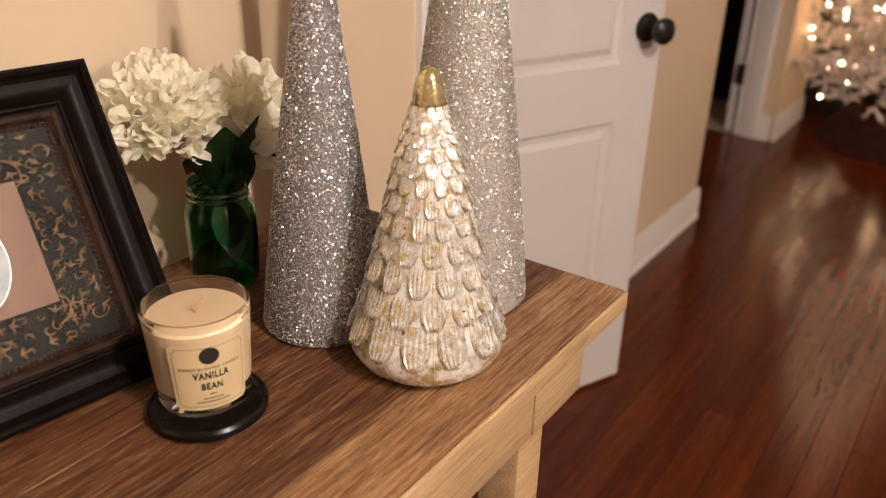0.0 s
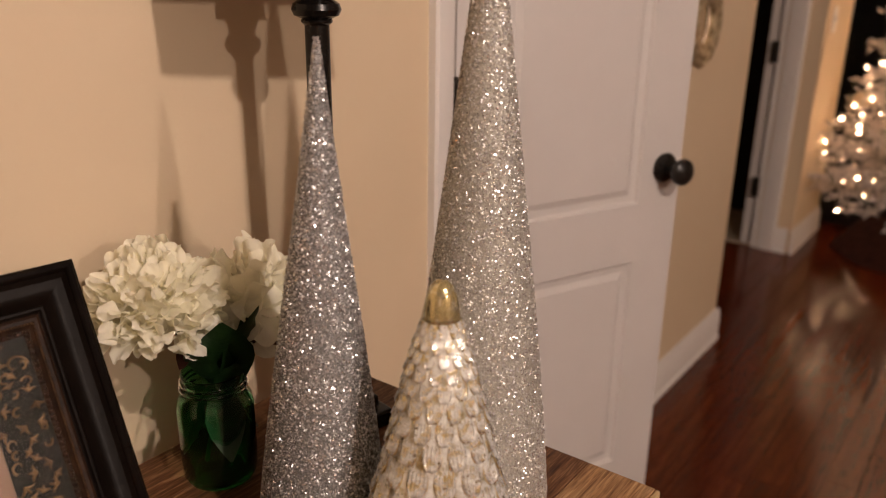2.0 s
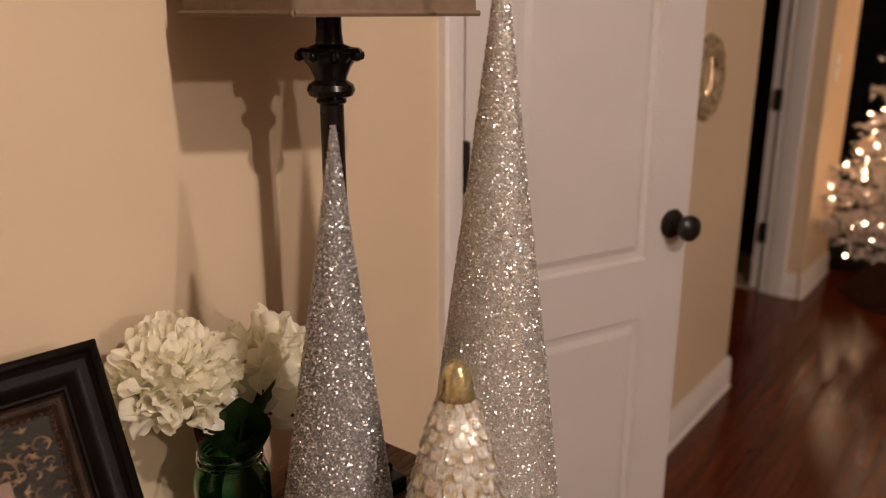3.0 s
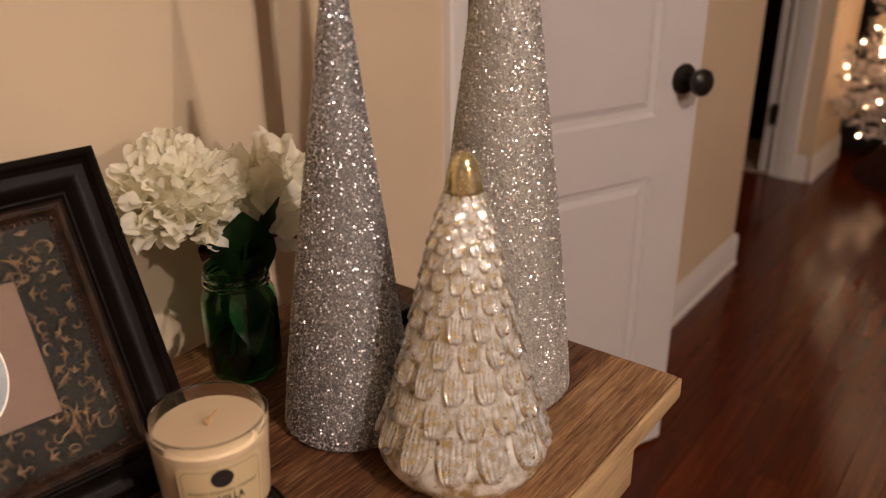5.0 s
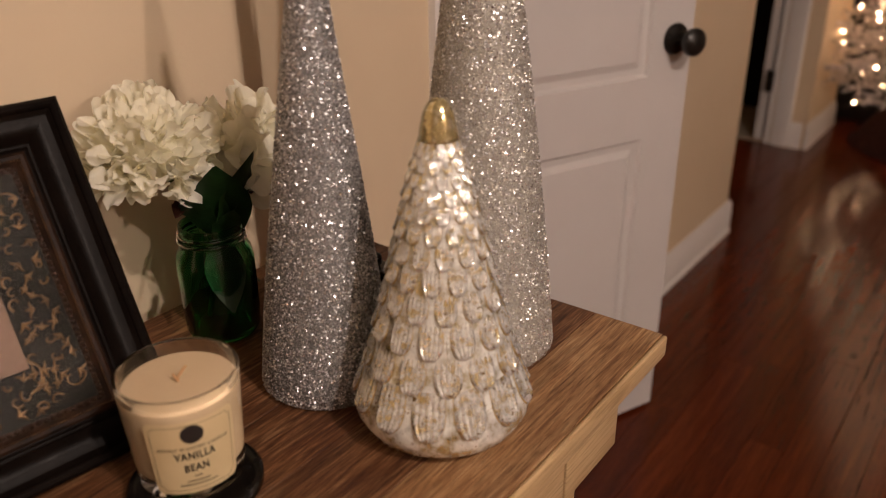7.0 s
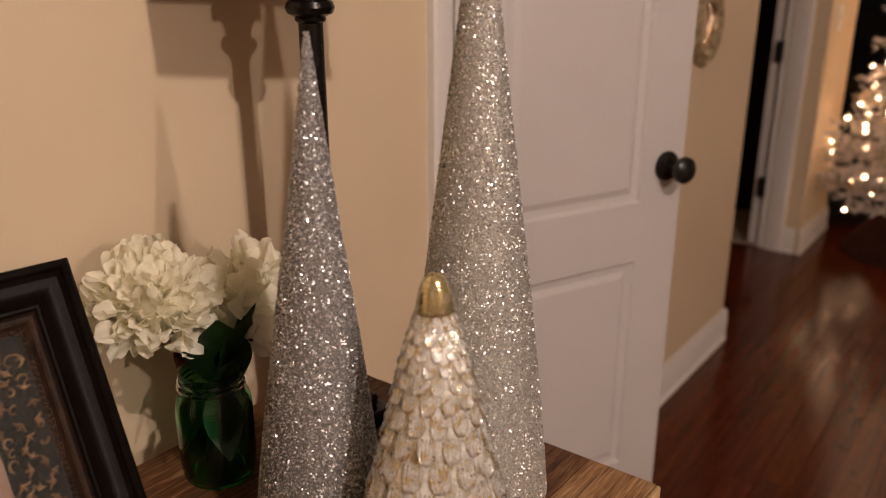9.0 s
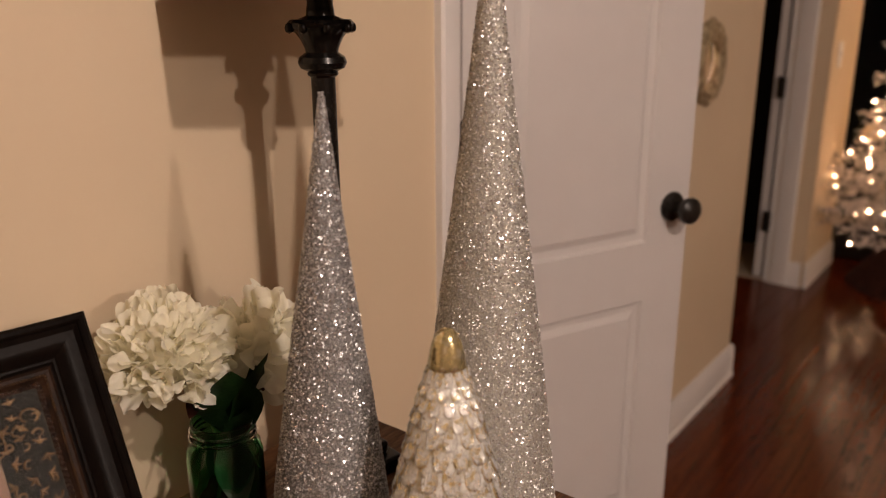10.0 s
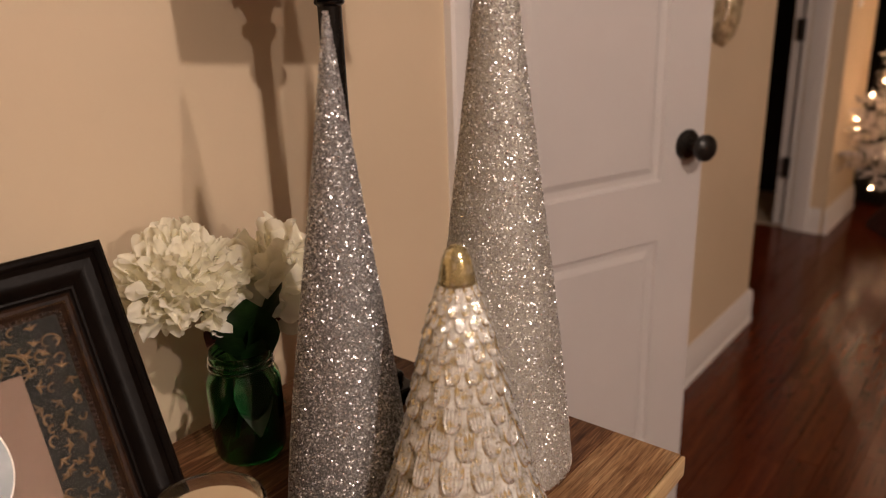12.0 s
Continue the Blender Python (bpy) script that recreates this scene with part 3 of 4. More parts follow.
def candle(x, y, face):
    t = thing("candle_jar", pose(x, y, TOP + 0.0115, 0, 0, face), "cream vanilla candle in a clear glass jar", "candle")
    rb, rt, h = 0.0430, 0.0485, 0.101
    out = [(0, 0), (rb - 0.006, 0), (rb - 0.001, 0.003), (rb, 0.008)] + [(rb + (rt - rb) * f, 0.008 + (h - 0.009) * f) for f in (0.25, 0.5, 0.75, 1.0)] + [(rt - 0.0006, h), (rt - 0.0022, h)]
    inn = [(rt - 0.003, h - 0.001)] + [(rb + (rt - rb) * f - 0.003, 0.008 + (h - 0.009) * f) for f in (0.75, 0.5, 0.25, 0.16)] + [(rb - 0.006, 0.0182), (0, 0.0178)]
    jar = part("glass_jar", lathe(out + inn, 64), M_CLEAR, t, "clear thick glass jar")
    jar.visible_shadow = False

    def ri(z):
        return rb + (rt - rb) * (z - 0.008) / (h - 0.009) - 0.0026

    part("wax", lathe([(0, 0.0180), (rb - 0.008, 0.0178), (ri(0.022), 0.0225), (ri(0.05), 0.05), (ri(0.088), 0.088), (ri(0.089) - 0.002, 0.0894), (0.012, 0.0891), (0, 0.0888)], 64), M_WAX, t, "cream wax")
    part("wick", tube([(0, 0, 0.087), (0.0005, 0, 0.093), (0.001, 0.004, 0.098), (0.001, 0.0075, 0.102)], 0.0011, 6), M_WICK, t)
    part("wick", tube([(0, 0, 0.087), (0.0005, -0.001, 0.092), (0.001, -0.003, 0.097)], 0.001, 6), M_WICK, t)
    rl = rb + (rt - rb) * 0.42 + 0.0001

    def sheet(w, hh, notch, lift, nx=24):
        b = bmesh.new()
        rows = []
        for i, v in enumerate((-1, -1 + 2 * notch / hh, 1 - 2 * notch / hh, 1)):
            line = []
            for j in range(nx + 1):
                a = 2 * j / nx - 1
                half = w / 2 - (notch if abs(v) == 1 else 0)
                line.append(b.verts.new((a * half, v * hh / 2, lift)))
            rows.append(line)
        for p, q in zip(rows, rows[1:]):
            for j in range(nx):
                b.faces.new((p[j], p[j + 1], q[j + 1], q[j]))
        return b

    label = part("label", on_cylinder(sheet(0.070, 0.070, 0.004, 0.0004), rl, 0.047), M_LABEL, t, "cream paper label")
    rim = bmesh.new()
    for w, hh in ((0.063, 0.063),):
        for xa, xb, ya, yb in ((-w / 2 + 0.004, w / 2 - 0.004, hh / 2 - 0.0005, hh / 2), (-w / 2 + 0.004, w / 2 - 0.004, -hh / 2, -hh / 2 + 0.0005), (-w / 2, -w / 2 + 0.0005, -hh / 2 + 0.004, hh / 2 - 0.004), (w / 2 - 0.0005, w / 2, -hh / 2 + 0.004, hh / 2 - 0.004)):
            vs = []
            n = 12
            for j in range(n + 1):
                xx = xa + (xb - xa) * j / n
                vs.append((rim.verts.new((xx, ya, 0.0007)), rim.verts.new((xx, yb, 0.0007))))
            for p, q in zip(vs, vs[1:]):
                rim.faces.new((p[0], q[0], q[1], p[1]))
        for sx in (-1, 1):
            for sy in (-1, 1):
                arc = []
                for j in range(7):
                    q = math.pi / 2 * j / 6
                    arc.append([rim.verts.new((sx * (w / 2 - rr * math.cos(q)), sy * (hh / 2 - rr * math.sin(q)), 0.0007)) for rr in (0.0038, 0.0043)])
                for p, q in zip(arc, arc[1:]):
                    rim.faces.new((p[0], q[0], q[1], p[1]))
    part("label_border", on_cylinder(rim, rl, 0.047), M_GREYINK, label)
    disc = bmesh.new()
    bmesh.ops.create_circle(disc, cap_ends=True, segments=32, radius=0.0085, matrix=Matrix.Translation((0, 0.0228, 0.0009)))
    part("label_emblem", on_cylinder(disc, rl, 0.047), M_INK, label, "round black emblem")
    for text, size, yy, mat in (("VANILLA", 0.0100, 0.0020, M_INK), ("BEAN", 0.0100, -0.0098, M_INK), ("RICHLY SCENTED CANDLE", 0.0038, 0.0098, M_GREYINK)):
        b = words(text, size)
        for v in b.verts:
            v.co.x *= 0.70 if mat is M_INK else 1.05
            v.co.y += yy
            v.co.z = 0.0009
        part("label_writing", on_cylinder(b, rl, 0.047), mat, label, smooth=False)
    bars = bmesh.new()
    for w, yy in ((0.006, -0.0185), (0.018, -0.0232), (0.030, -0.0268)):
        vs = [(bars.verts.new((w * (j / 6 - 0.5), yy, 0.0009)), bars.verts.new((w * (j / 6 - 0.5), yy + 0.0013, 0.0009))) for j in range(7)]
        for p, q in zip(vs, vs[1:]):
            bars.faces.new((p[0], q[0], q[1], p[1]))
    part("label_writing", on_cylinder(bars, rl, 0.047), M_GREYINK, label)
    return t


candle(0.331, -0.452, -28)
coaster = part("candle_coaster", lathe([(0, 0), (0.052, 0), (0.0555, 0.0025), (0.0555, 0.008), (0.053, 0.0108), (0.049, 0.0112), (0.0475, 0.0105), (0, 0.0105)], 64), M_BLACK, None, m=pose(0.338, -0.456, TOP + 0.0004))
tagged(coaster, "black glossy round lid used as coaster", "coaster")

# ---- flowers in a green jar ----


def mason_jar(x, y):
    t = thing("mason_jar", pose(x, y, TOP + 0.0004), "green glass mason jar used as a vase", "jar")
    out = [(0, 0.004), (0.028, 0.003), (0.032, 0), (0.037, 0.002), (0.0405, 0.009), (0.0415, 0.03), (0.0415, 0.088), (0.0395, 0.099), (0.0345, 0.107), (0.0335, 0.110),
           (0.0362, 0.112), (0.0362, 0.1145), (0.0338, 0.1165), (0.0352, 0.119), (0.0352, 0.121), (0.0336, 0.123), (0.0340, 0.129), (0.0335, 0.1305)]
    inn = [(0.0312, 0.1305), (0.0308, 0.110), (0.032, 0.104), (0.0365, 0.096), (0.0388, 0.086), (0.0388, 0.012), (0.035, 0.0065), (0, 0.0065)]
    ob = part("glass", lathe(out + inn, 56), M_GREEN, t, "green moulded glass")
    ob.visible_shadow = False
    for z, r in ((0.1135, 0.0362), (0.120, 0.0352)):
        ring = part("screw_thread", tube([(r * math.cos(q), r * math.sin(q), z + 0.0012 * q / 6.28) for q in np.linspace(0, 2 * math.pi, 40)], 0.0012, 6), M_GREEN, t, "moulded green glass thread")
        ring.visible_shadow = False
    return t


JX, JY = 0.150, -0.272
mason_jar(JX, JY)


def petal_mesh(seed, length, width):
    """A rounded silk petal, narrow at its foot, cupped, with a notched and ruffled rim."""
    rnd = random.Random(seed)
    b = bmesh.new()
    n, rows = 11, 9
    cup, curl = rnd.uniform(0.25, 0.55), rnd.uniform(-0.15, 0.45)
    ph, fr, notch = rnd.uniform(0, 6.28), rnd.uniform(1.5, 2.6), rnd.uniform(0.02, 0.09)
    grid = []
    for i in range(rows):
        v = i / (rows - 1)
        grow = 0.22 + 0.78 * math.sin(min(1.0, v / 0.62) * math.pi / 2) ** 1.3
        line = []
        for j in range(n):
            a = 2 * j / (n - 1) - 1
            reach = math.sqrt(1 - 0.78 * a * a) - notch * math.exp(-30 * a * a) + 0.035 * math.sin(3.1 * fr * a + 2 * ph)
            frill = v ** 3 * 0.085 * length * math.sin(fr * 3.0 * a + ph)
            z = cup * width * 0.5 * a * a * v - curl * length * v * v * v * 0.75 + frill + 0.28 * length * v * (1 - v)
            line.append(b.verts.new((a * width / 2 * grow, length * v * (1 - v + v * reach), z)))
        grid.append(line)
    for p, q in zip(grid, grid[1:]):
        for j in range(n - 1):
            b.faces.new((p[j], p[j + 1], q[j + 1], q[j]))
    me = bpy.data.meshes.new("petal")
    b.to_mesh(me)
    b.free()
    return me


PETALS = [petal_mesh(40 + k, 0.036 + 0.003 * (k % 3), 0.033 + 0.005 * (k % 2)) for k in range(8)]
WIDE_PETALS = [petal_mesh(60 + k, 0.058 + 0.004 * (k % 3), 0.054 + 0.006 * (k % 2)) for k in range(6)]


def jitter(rnd):
    return Vector((rnd.gauss(0, 1), rnd.gauss(0, 1), rnd.gauss(0, 1)))


def flower_head(parent, c, R, seed, count, label, petals, low=1.62, sizes=(0.58, 0.98), deep=(0.52, 0.80), hang=0.0):
    rnd = random.Random(seed)
    head = part("flower_head", lathe([(0, -0.45 * R), (0.35 * R, -0.3 * R), (0.5 * R, 0), (0.35 * R, 0.33 * R), (0, 0.45 * R)], 16), M_PETAL, parent, label, pose(*c))
    for k in range(count):
        u = 1 - low * (k + 0.5) / count
        a = k * 2.39996 + rnd.uniform(-0.25, 0.25)
        s = math.sqrt(max(0, 1 - u * u))
        d = Vector((s * math.cos(a), s * math.sin(a), u * 0.92))
        rise = Vector((0, 0, 1)) - d * d.z
        if rise.length < 0.15:
            rise = Vector((rnd.uniform(-1, 1), rnd.uniform(-1, 1), 0.1))
        droop = hang if u < 0.1 else 0.0
        along = (d * rnd.uniform(0.6, 0.95) + rise.normalized() * (rnd.uniform(0.05, 0.75) - droop * 1.6) + 0.20 * jitter(rnd)).normalized()
        nrm = -d + 0.25 * jitter(rnd)
        nrm = (nrm - along * nrm.dot(along)).normalized()
        side = along.cross(nrm)
        size = rnd.uniform(*sizes) * R / 0.076
        m = (Matrix((side, along, nrm)).transposed() * size).to_4x4()
        m.translation = d * (R * rnd.uniform(*deep)) - along * 0.012 * size
        part_of("petal", petals[rnd.randrange(len(petals))], M_PETAL, head, m=m, angle=180)
    return head


def leaf_mesh(length, width, bend, seed):
    rnd = random.Random(seed)
    b = bmesh.new()
    rows, n = 9, 5
    grid = []
    for i in range(rows):
        v = i / (rows - 1)
        half = width / 2 * math.sin(math.pi * (0.06 + 0.93 * v) ** 0.8) + 0.0008
        z = -bend * length * v * v
        line = []
        for j in range(n):
            a = 2 * j / (n - 1) - 1
            line.append(b.verts.new((a * half, length * v, z + 0.22 * half * abs(a) + 0.0015 * math.sin(v * 22 + 3 * a) * abs(a))))
        grid.append(line)
    for p, q in zip(grid, grid[1:]):
        for j in range(n - 1):
            b.faces.new((p[j], p[j + 1], q[j + 1], q[j]))
    bmesh.ops.solidify(b, geom=b.faces[:], thickness=0.0005)
    return b


def bouquet():
    t = thing("artificial_bouquet", pose(JX, JY, TOP + 0.008), "two white silk peonies with dark green leaves", "flowers")
    h1, h2 = Vector((-0.039, -0.032, 0.200)), Vector((-0.004, 0.069, 0.186))
    flower_head(t, h1, 0.079, 5, 290, "large ivory peony with many ruffled petals", PETALS, sizes=(0.50, 0.90))
    flower_head(t, h2, 0.068, 8, 64, "ivory peony with broad drooping petals", WIDE_PETALS, 1.75, (0.62, 1.0), (0.22, 0.62), 0.5)
    for h, foot in ((h1, (0.012, 0.006, 0.006)), (h2, (-0.010, -0.012, 0.006))):
        f = Vector(foot)
        mid = Vector((0.2 * h.x, 0.2 * h.y, 0.115))
        part("stem", tube([f, f.lerp(mid, 0.5), mid, mid.lerp(h, 0.5) + Vector((0, 0, 0.006)), h], 0.0028, 8), M_STEM, t)
    rnd = random.Random(3)
    for (yaw, tilt, length, width, x, y, z) in ((-38, 72, 0.112, 0.062, 0.010, 0.010, 0.100), (15, 78, 0.105, 0.052, 0.016, 0.016, 0.105), (-60, 58, 0.070, 0.034, 0.006, -0.010, 0.118),
                                               (70, 76, 0.070, 0.036, 0.006, 0.014, 0.11), (150, 60, 0.085, 0.044, -0.012, 0.012, 0.11), (38, 70, 0.055, 0.030, 0.014, 0.012, 0.110), (-20, 62, 0.058, 0.030, 0.020, 0.002, 0.105)):
        part("leaf", leaf_mesh(length, width, 0.16, rnd.random()), M_LEAF, t, "dark green leaf", pose(x, y, z, 0, 0, yaw - 90) @ pose(0, 0, 0, tilt, 0, 0))
    for (yaw, tilt, length, width, x, y, z) in ((-62, 4, 0.030, 0.022, -0.012, -0.014, 0.148), (20, 16, 0.036, 0.022, 0.010, 0.044, 0.145)):
        part("leaf", leaf_mesh(length, width, 0.3, rnd.random()), M_SEPAL, t, "reddish brown leaf under the bloom", pose(x, y, z, 0, 0, yaw - 90) @ pose(0, 0, 0, tilt, 0, 0))
    for (yaw, tilt, length, width, x, y, z) in ((-30, -62, 0.075, 0.04, 0.012, 0.0, 0.10), (60, -66, 0.07, 0.036, 0.0, 0.012, 0.10), (-100, -70, 0.07, 0.036, 0.0, -0.012, 0.10)):
        part("leaf", leaf_mesh(length, width, -0.1, rnd.random()), M_LEAF, t, "dark green leaf inside the jar", pose(x, y, z, 0, 0, yaw - 90) @ pose(0, 0, 0, tilt, 0, 0))


bouquet()

# ---- picture frame ----


def picture_frame():
    """Local x runs along the foot to the far side, y up the face, z out of the face."""
    W, H = 0.326, 0.316
    t = thing("picture_frame", Matrix(), "black ornate picture frame with gold scrollwork leaning back", "picture frame")
    along = Vector((-0.144, -0.99, 0)).normalized()
    up = Vector((0, 0, 1)) * math.cos(radians(27)) + Vector((-0.99, 0.144, 0)).normalized() * math.sin(radians(27))
    out = along.cross(up)
    if out.x < 0:
        out = -out
    m = Matrix((-along, up, out)).transposed().to_4x4()
    m.translation = Vector((0.2705, -0.417, TOP)) + along * (W / 2) + Vector((0, 0, 0.009))
    t.matrix_basis = m

    def ring(prof, mat, name, label=""):
        """Mitred moulding: (inset from the outer edge, height over the back)."""
        b = bmesh.new()
        last = None
        for s, z in prof:
            s *= 1.07
            r = [b.verts.new(v) for v in ((-W / 2 + s, s, z), (W / 2 - s, s, z), (W / 2 - s, H - s, z), (-W / 2 + s, H - s, z))]
            if last:
                for k in range(4):
                    b.faces.new((last[k], last[(k + 1) % 4], r[(k + 1) % 4], r[k]))
            last = r
        bmesh.ops.recalc_face_normals(b, faces=b.faces[:])
        return part(name, b, mat, t, label, angle=22)

    ring([(0.004, -0.018), (0.0, -0.014), (0.0, -0.002), (0.003, 0.001), (0.006, 0.0015), (0.008, 0.0005), (0.009, -0.001), (0.014, 0.001), (0.020, 0.0005), (0.027, -0.003), (0.0315, -0.0065), (0.033, -0.0055), (0.035, -0.0055), (0.0365, -0.0075), (0.038, -0.008)], M_FRAME, "moulding", "black lacquered moulding")
    ring([(0.0378, -0.0075), (0.040, -0.006), (0.043, -0.006), (0.0445, -0.0075), (0.047, -0.0095), (0.050, -0.0115), (0.052, -0.0125)], M_FRAMEWORN, "inner_moulding", "worn dark brown inner moulding")
    for s0, n, rr, zz, mat, lab in ((0.0530, 38, 0.0028, -0.0115, M_FRAMEWORN, "row of dark rounded beads"), (0.0470, 84, 0.0010, -0.0062, M_BEAD, "fine rubbed gold beads")):
        beads = bmesh.new()
        for k in range(n):
            f = (k + 0.5) / n - 0.5
            for p in ((f * (W - 2 * s0), s0), (f * (W - 2 * s0), H - s0), (W / 2 - s0, H / 2 + f * (H - 2 * s0)), (-W / 2 + s0, H / 2 + f * (H - 2 * s0))):
                bmesh.ops.create_icosphere(beads, subdivisions=1, radius=rr, matrix=Matrix.Translation((*p, zz)))
        part("beading", beads, mat, t, lab, kind="stuff")
    a, c = 0.0556, 0.099
    part("ornate_panel", boxes((-W / 2 + a - 0.001, W / 2 - a + 0.001, a - 0.001, H - a + 0.001, -0.0165, -0.0125)), M_SLATE, t, "slate grey panel")
    rnd = random.Random(21)
    b = bmesh.new()

    def scroll(x, y, size, turn, hand):
        pts, rs = [], []
        for k in range(13):
            f = k / 12
            ang = turn + hand * f * 4.3
            r = size * (1 - 0.80 * f)
            pts.append((x + r * math.cos(ang), y + r * math.sin(ang), -0.0122))
            rs.append(0.0010 * (1.15 - 0.6 * f))
        tube(pts, rs, 5, b, 0.6)

    def sprig(x, y, turn, size):
        for da in (-0.8, 0, 0.8):
            pts = [(x + size * f * math.cos(turn + da * (0.3 + f)), y + size * f * math.sin(turn + da * (0.3 + f)), -0.0122) for f in (0, 0.35, 0.7, 1.0)]
            tube(pts, [0.0005, 0.0014, 0.0011, 0.0003], 5, b, 0.6)

    band = (a + c) / 2
    steps = 14
    for side in range(4):
        for k in range(steps):
            f = (k + 0.5) / steps - 0.5
            span = (W if side % 2 == 0 else H) - 2 * band
            for q in range(3):
                off = (q - 1) * 0.0135 + rnd.uniform(-0.002, 0.002)
                u = f * span + rnd.uniform(-0.005, 0.005)
                x, y = [(u, band + off), (W / 2 - band - off, H / 2 + u), (u, H - band - off), (-W / 2 + band + off, H / 2 + u)][side]
                if rnd.random() < 0.4:
                    scroll(x, y, rnd.uniform(0.004, 0.0075), rnd.uniform(0, 6.28), rnd.choice((-1, 1)))
                else:
                    sprig(x, y, rnd.uniform(0, 6.28), rnd.uniform(0.006, 0.009))
    for sx in (-1, 1):
        for y, hand in ((H - c - 0.002, 1), (c + 0.002, -1)):
            scroll(sx * (W / 2 - c - 0.006), y + hand * 0.004, 0.019, math.pi / 2 * hand, -sx * hand)
            scroll(sx * (W / 2 - a - 0.014), y + hand * 0.022, 0.011, 0, sx * hand)
    part("scrollwork", b, M_GOLD, t, "raised antique gold scrolls", kind="stuff")
    mat = bmesh.new()
    box(-W / 2 + c, W / 2 - c, c, H - c, -0.0124, -0.0112, bm=mat)
    part("picture_mat", mat, M_MAT, t, "peach picture mat")
    oval = bmesh.new()
    bmesh.ops.create_circle(oval, cap_ends=True, segments=48, radius=1, matrix=Matrix.Translation((0, H / 2 - 0.004, -0.0108)) @ Matrix.Diagonal((0.035, 0.046, 1, 1)))
    part("photo", oval, M_PHOTO, t, "oval grey-blue photograph")
    edge = bmesh.new()
    tube([(0.0355 * math.cos(q), H / 2 - 0.004 + 0.0465 * math.sin(q), -0.0108) for q in np.linspace(0, 2 * math.pi, 49)], 0.0007, 5, edge)
    part("mat_bevel", edge, M_MATEDGE, t)
    pane = part("glass", boxes((-W / 2 + 0.051, W / 2 - 0.051, 0.051, H - 0.051, -0.0098, -0.0088)), M_PANE, t, "picture glass")
    pane.visible_shadow = False
    part("backing", boxes((-W / 2 + 0.01, W / 2 - 0.01, 0.01, H - 0.01, -0.0205, -0.0172)), M_BOX, t)
    part("strut", boxes((-0.03, 0.03, 0.03, 0.20, -0.026, -0.021)), M_BOX, t)


picture_frame()

# ---- table lamp ----


def table_lamp(x, y):
    t = thing("table_lamp", pose(x, y, TOP, 0, 0, -11), "black turned table lamp with square taupe shade", "lamp")
    part("base", box(-0.056, 0.056, -0.056, 0.056, 0.0, 0.022, 0.004, 3), M_BLACK, t)
    part("base_step", box(-0.044, 0.044, -0.044, 0.044, 0.0222, 0.040, 0.005, 3), M_BLACK, t)

    def gad(a, i):
        return 1 + (0.035 * math.cos(12 * a) if i in (25, 26, 27) else 0)

    prof = [(0.0, 0.040), (0.034, 0.040), (0.036, 0.048), (0.030, 0.058), (0.020, 0.064), (0.018, 0.075), (0.024, 0.084), (0.026, 0.092), (0.024, 0.100), (0.0205, 0.108), (0.0225, 0.150), (0.0225, 0.190), (0.0205, 0.202), (0.0140, 0.208), (0.0133, 0.44), (0.0133, 0.4860), (0.0165, 0.4885),
            (0.0170, 0.4905), (0.0160, 0.4925), (0.0240, 0.4960), (0.0268, 0.5020), (0.0248, 0.5080), (0.0175, 0.5130), (0.0188, 0.5180), (0.0230, 0.5270), (0.0275, 0.5340), (0.0335, 0.5390), (0.0350, 0.5435), (0.0325, 0.5470), (0.026, 0.5470), (0.0155, 0.5510), (0.0148, 0.5580), (0.0140, 0.5620), (0.0136, 0.60), (0.006, 0.605), (0.006, 0.66), (0, 0.66)]
    part("column", lathe(prof, 48, gad), M_BLACK, t, "black lacquered turned column")
    for k in range(8):
        a = 2 * math.pi * (k + 0.5) / 8
        lobe = lathe([(0, -0.006), (0.004, -0.004), (0.0052, 0), (0.004, 0.004), (0, 0.006)], 10)
        part("leaf_lobe", lobe, M_BLACK, t, m=pose(0.034 * math.cos(a), 0.034 * math.sin(a), 0.5385))
    z0, z1, b0, b1 = 0.581, 0.82, 0.114, 0.108
    sh = bmesh.new()
    loops = []
    for half, z in ((b0, z0), (b1, z1), (b1 - 0.003, z1), (b0 - 0.003, z0)):
        ring = []
        cr = 0.006
        for sx, sy in ((1, 1), (-1, 1), (-1, -1), (1, -1)):
            q0 = {(1, 1): 0, (-1, 1): 90, (-1, -1): 180, (1, -1): 270}[(sx, sy)]
            for k in range(4):
                a = radians(q0 + 30 * k)
                ring.append(sh.verts.new((sx * (half - cr) + cr * math.cos(a), sy * (half - cr) + cr * math.sin(a), z)))
        loops.append(ring)
    for p, q in zip(loops, loops[1:] + loops[:1]):
        for k in range(len(p)):
            j = (k + 1) % len(p)
            sh.faces.new((p[k], p[j], q[j], q[k]))
    bmesh.ops.recalc_face_normals(sh, faces=sh.faces[:])
    shade = part("shade", sh, M_SHADE, t, "square taupe linen shade, unlit", angle=30)
    trim = bmesh.new()
    for sx in (-1, 1):
        tube([(sx * b0, -b0, z0 + 0.002), (sx * b0, b0, z0 + 0.002)], 0.0035, 6, trim)
        tube([(-b0, sx * b0, z0 + 0.002), (b0, sx * b0, z0 + 0.002)], 0.0035, 6, trim)
    part("shade_trim", trim, M_SHADE, shade)
    spider = bmesh.new()
    tube([(-b1, 0, z1 - 0.01), (b1, 0, z1 - 0.01)], 0.0015, 6, spider)
    tube([(0, -b1, z1 - 0.01), (0, b1, z1 - 0.01)], 0.0015, 6, spider)
    tube([(0, 0, 0.655), (0, 0, z1 - 0.01)], 0.002, 6, spider)
    part("shade_fitting", spider, M_BRONZE, t)


table_lamp(0.1712, -0.1152)

# ---- round wall mirror ----


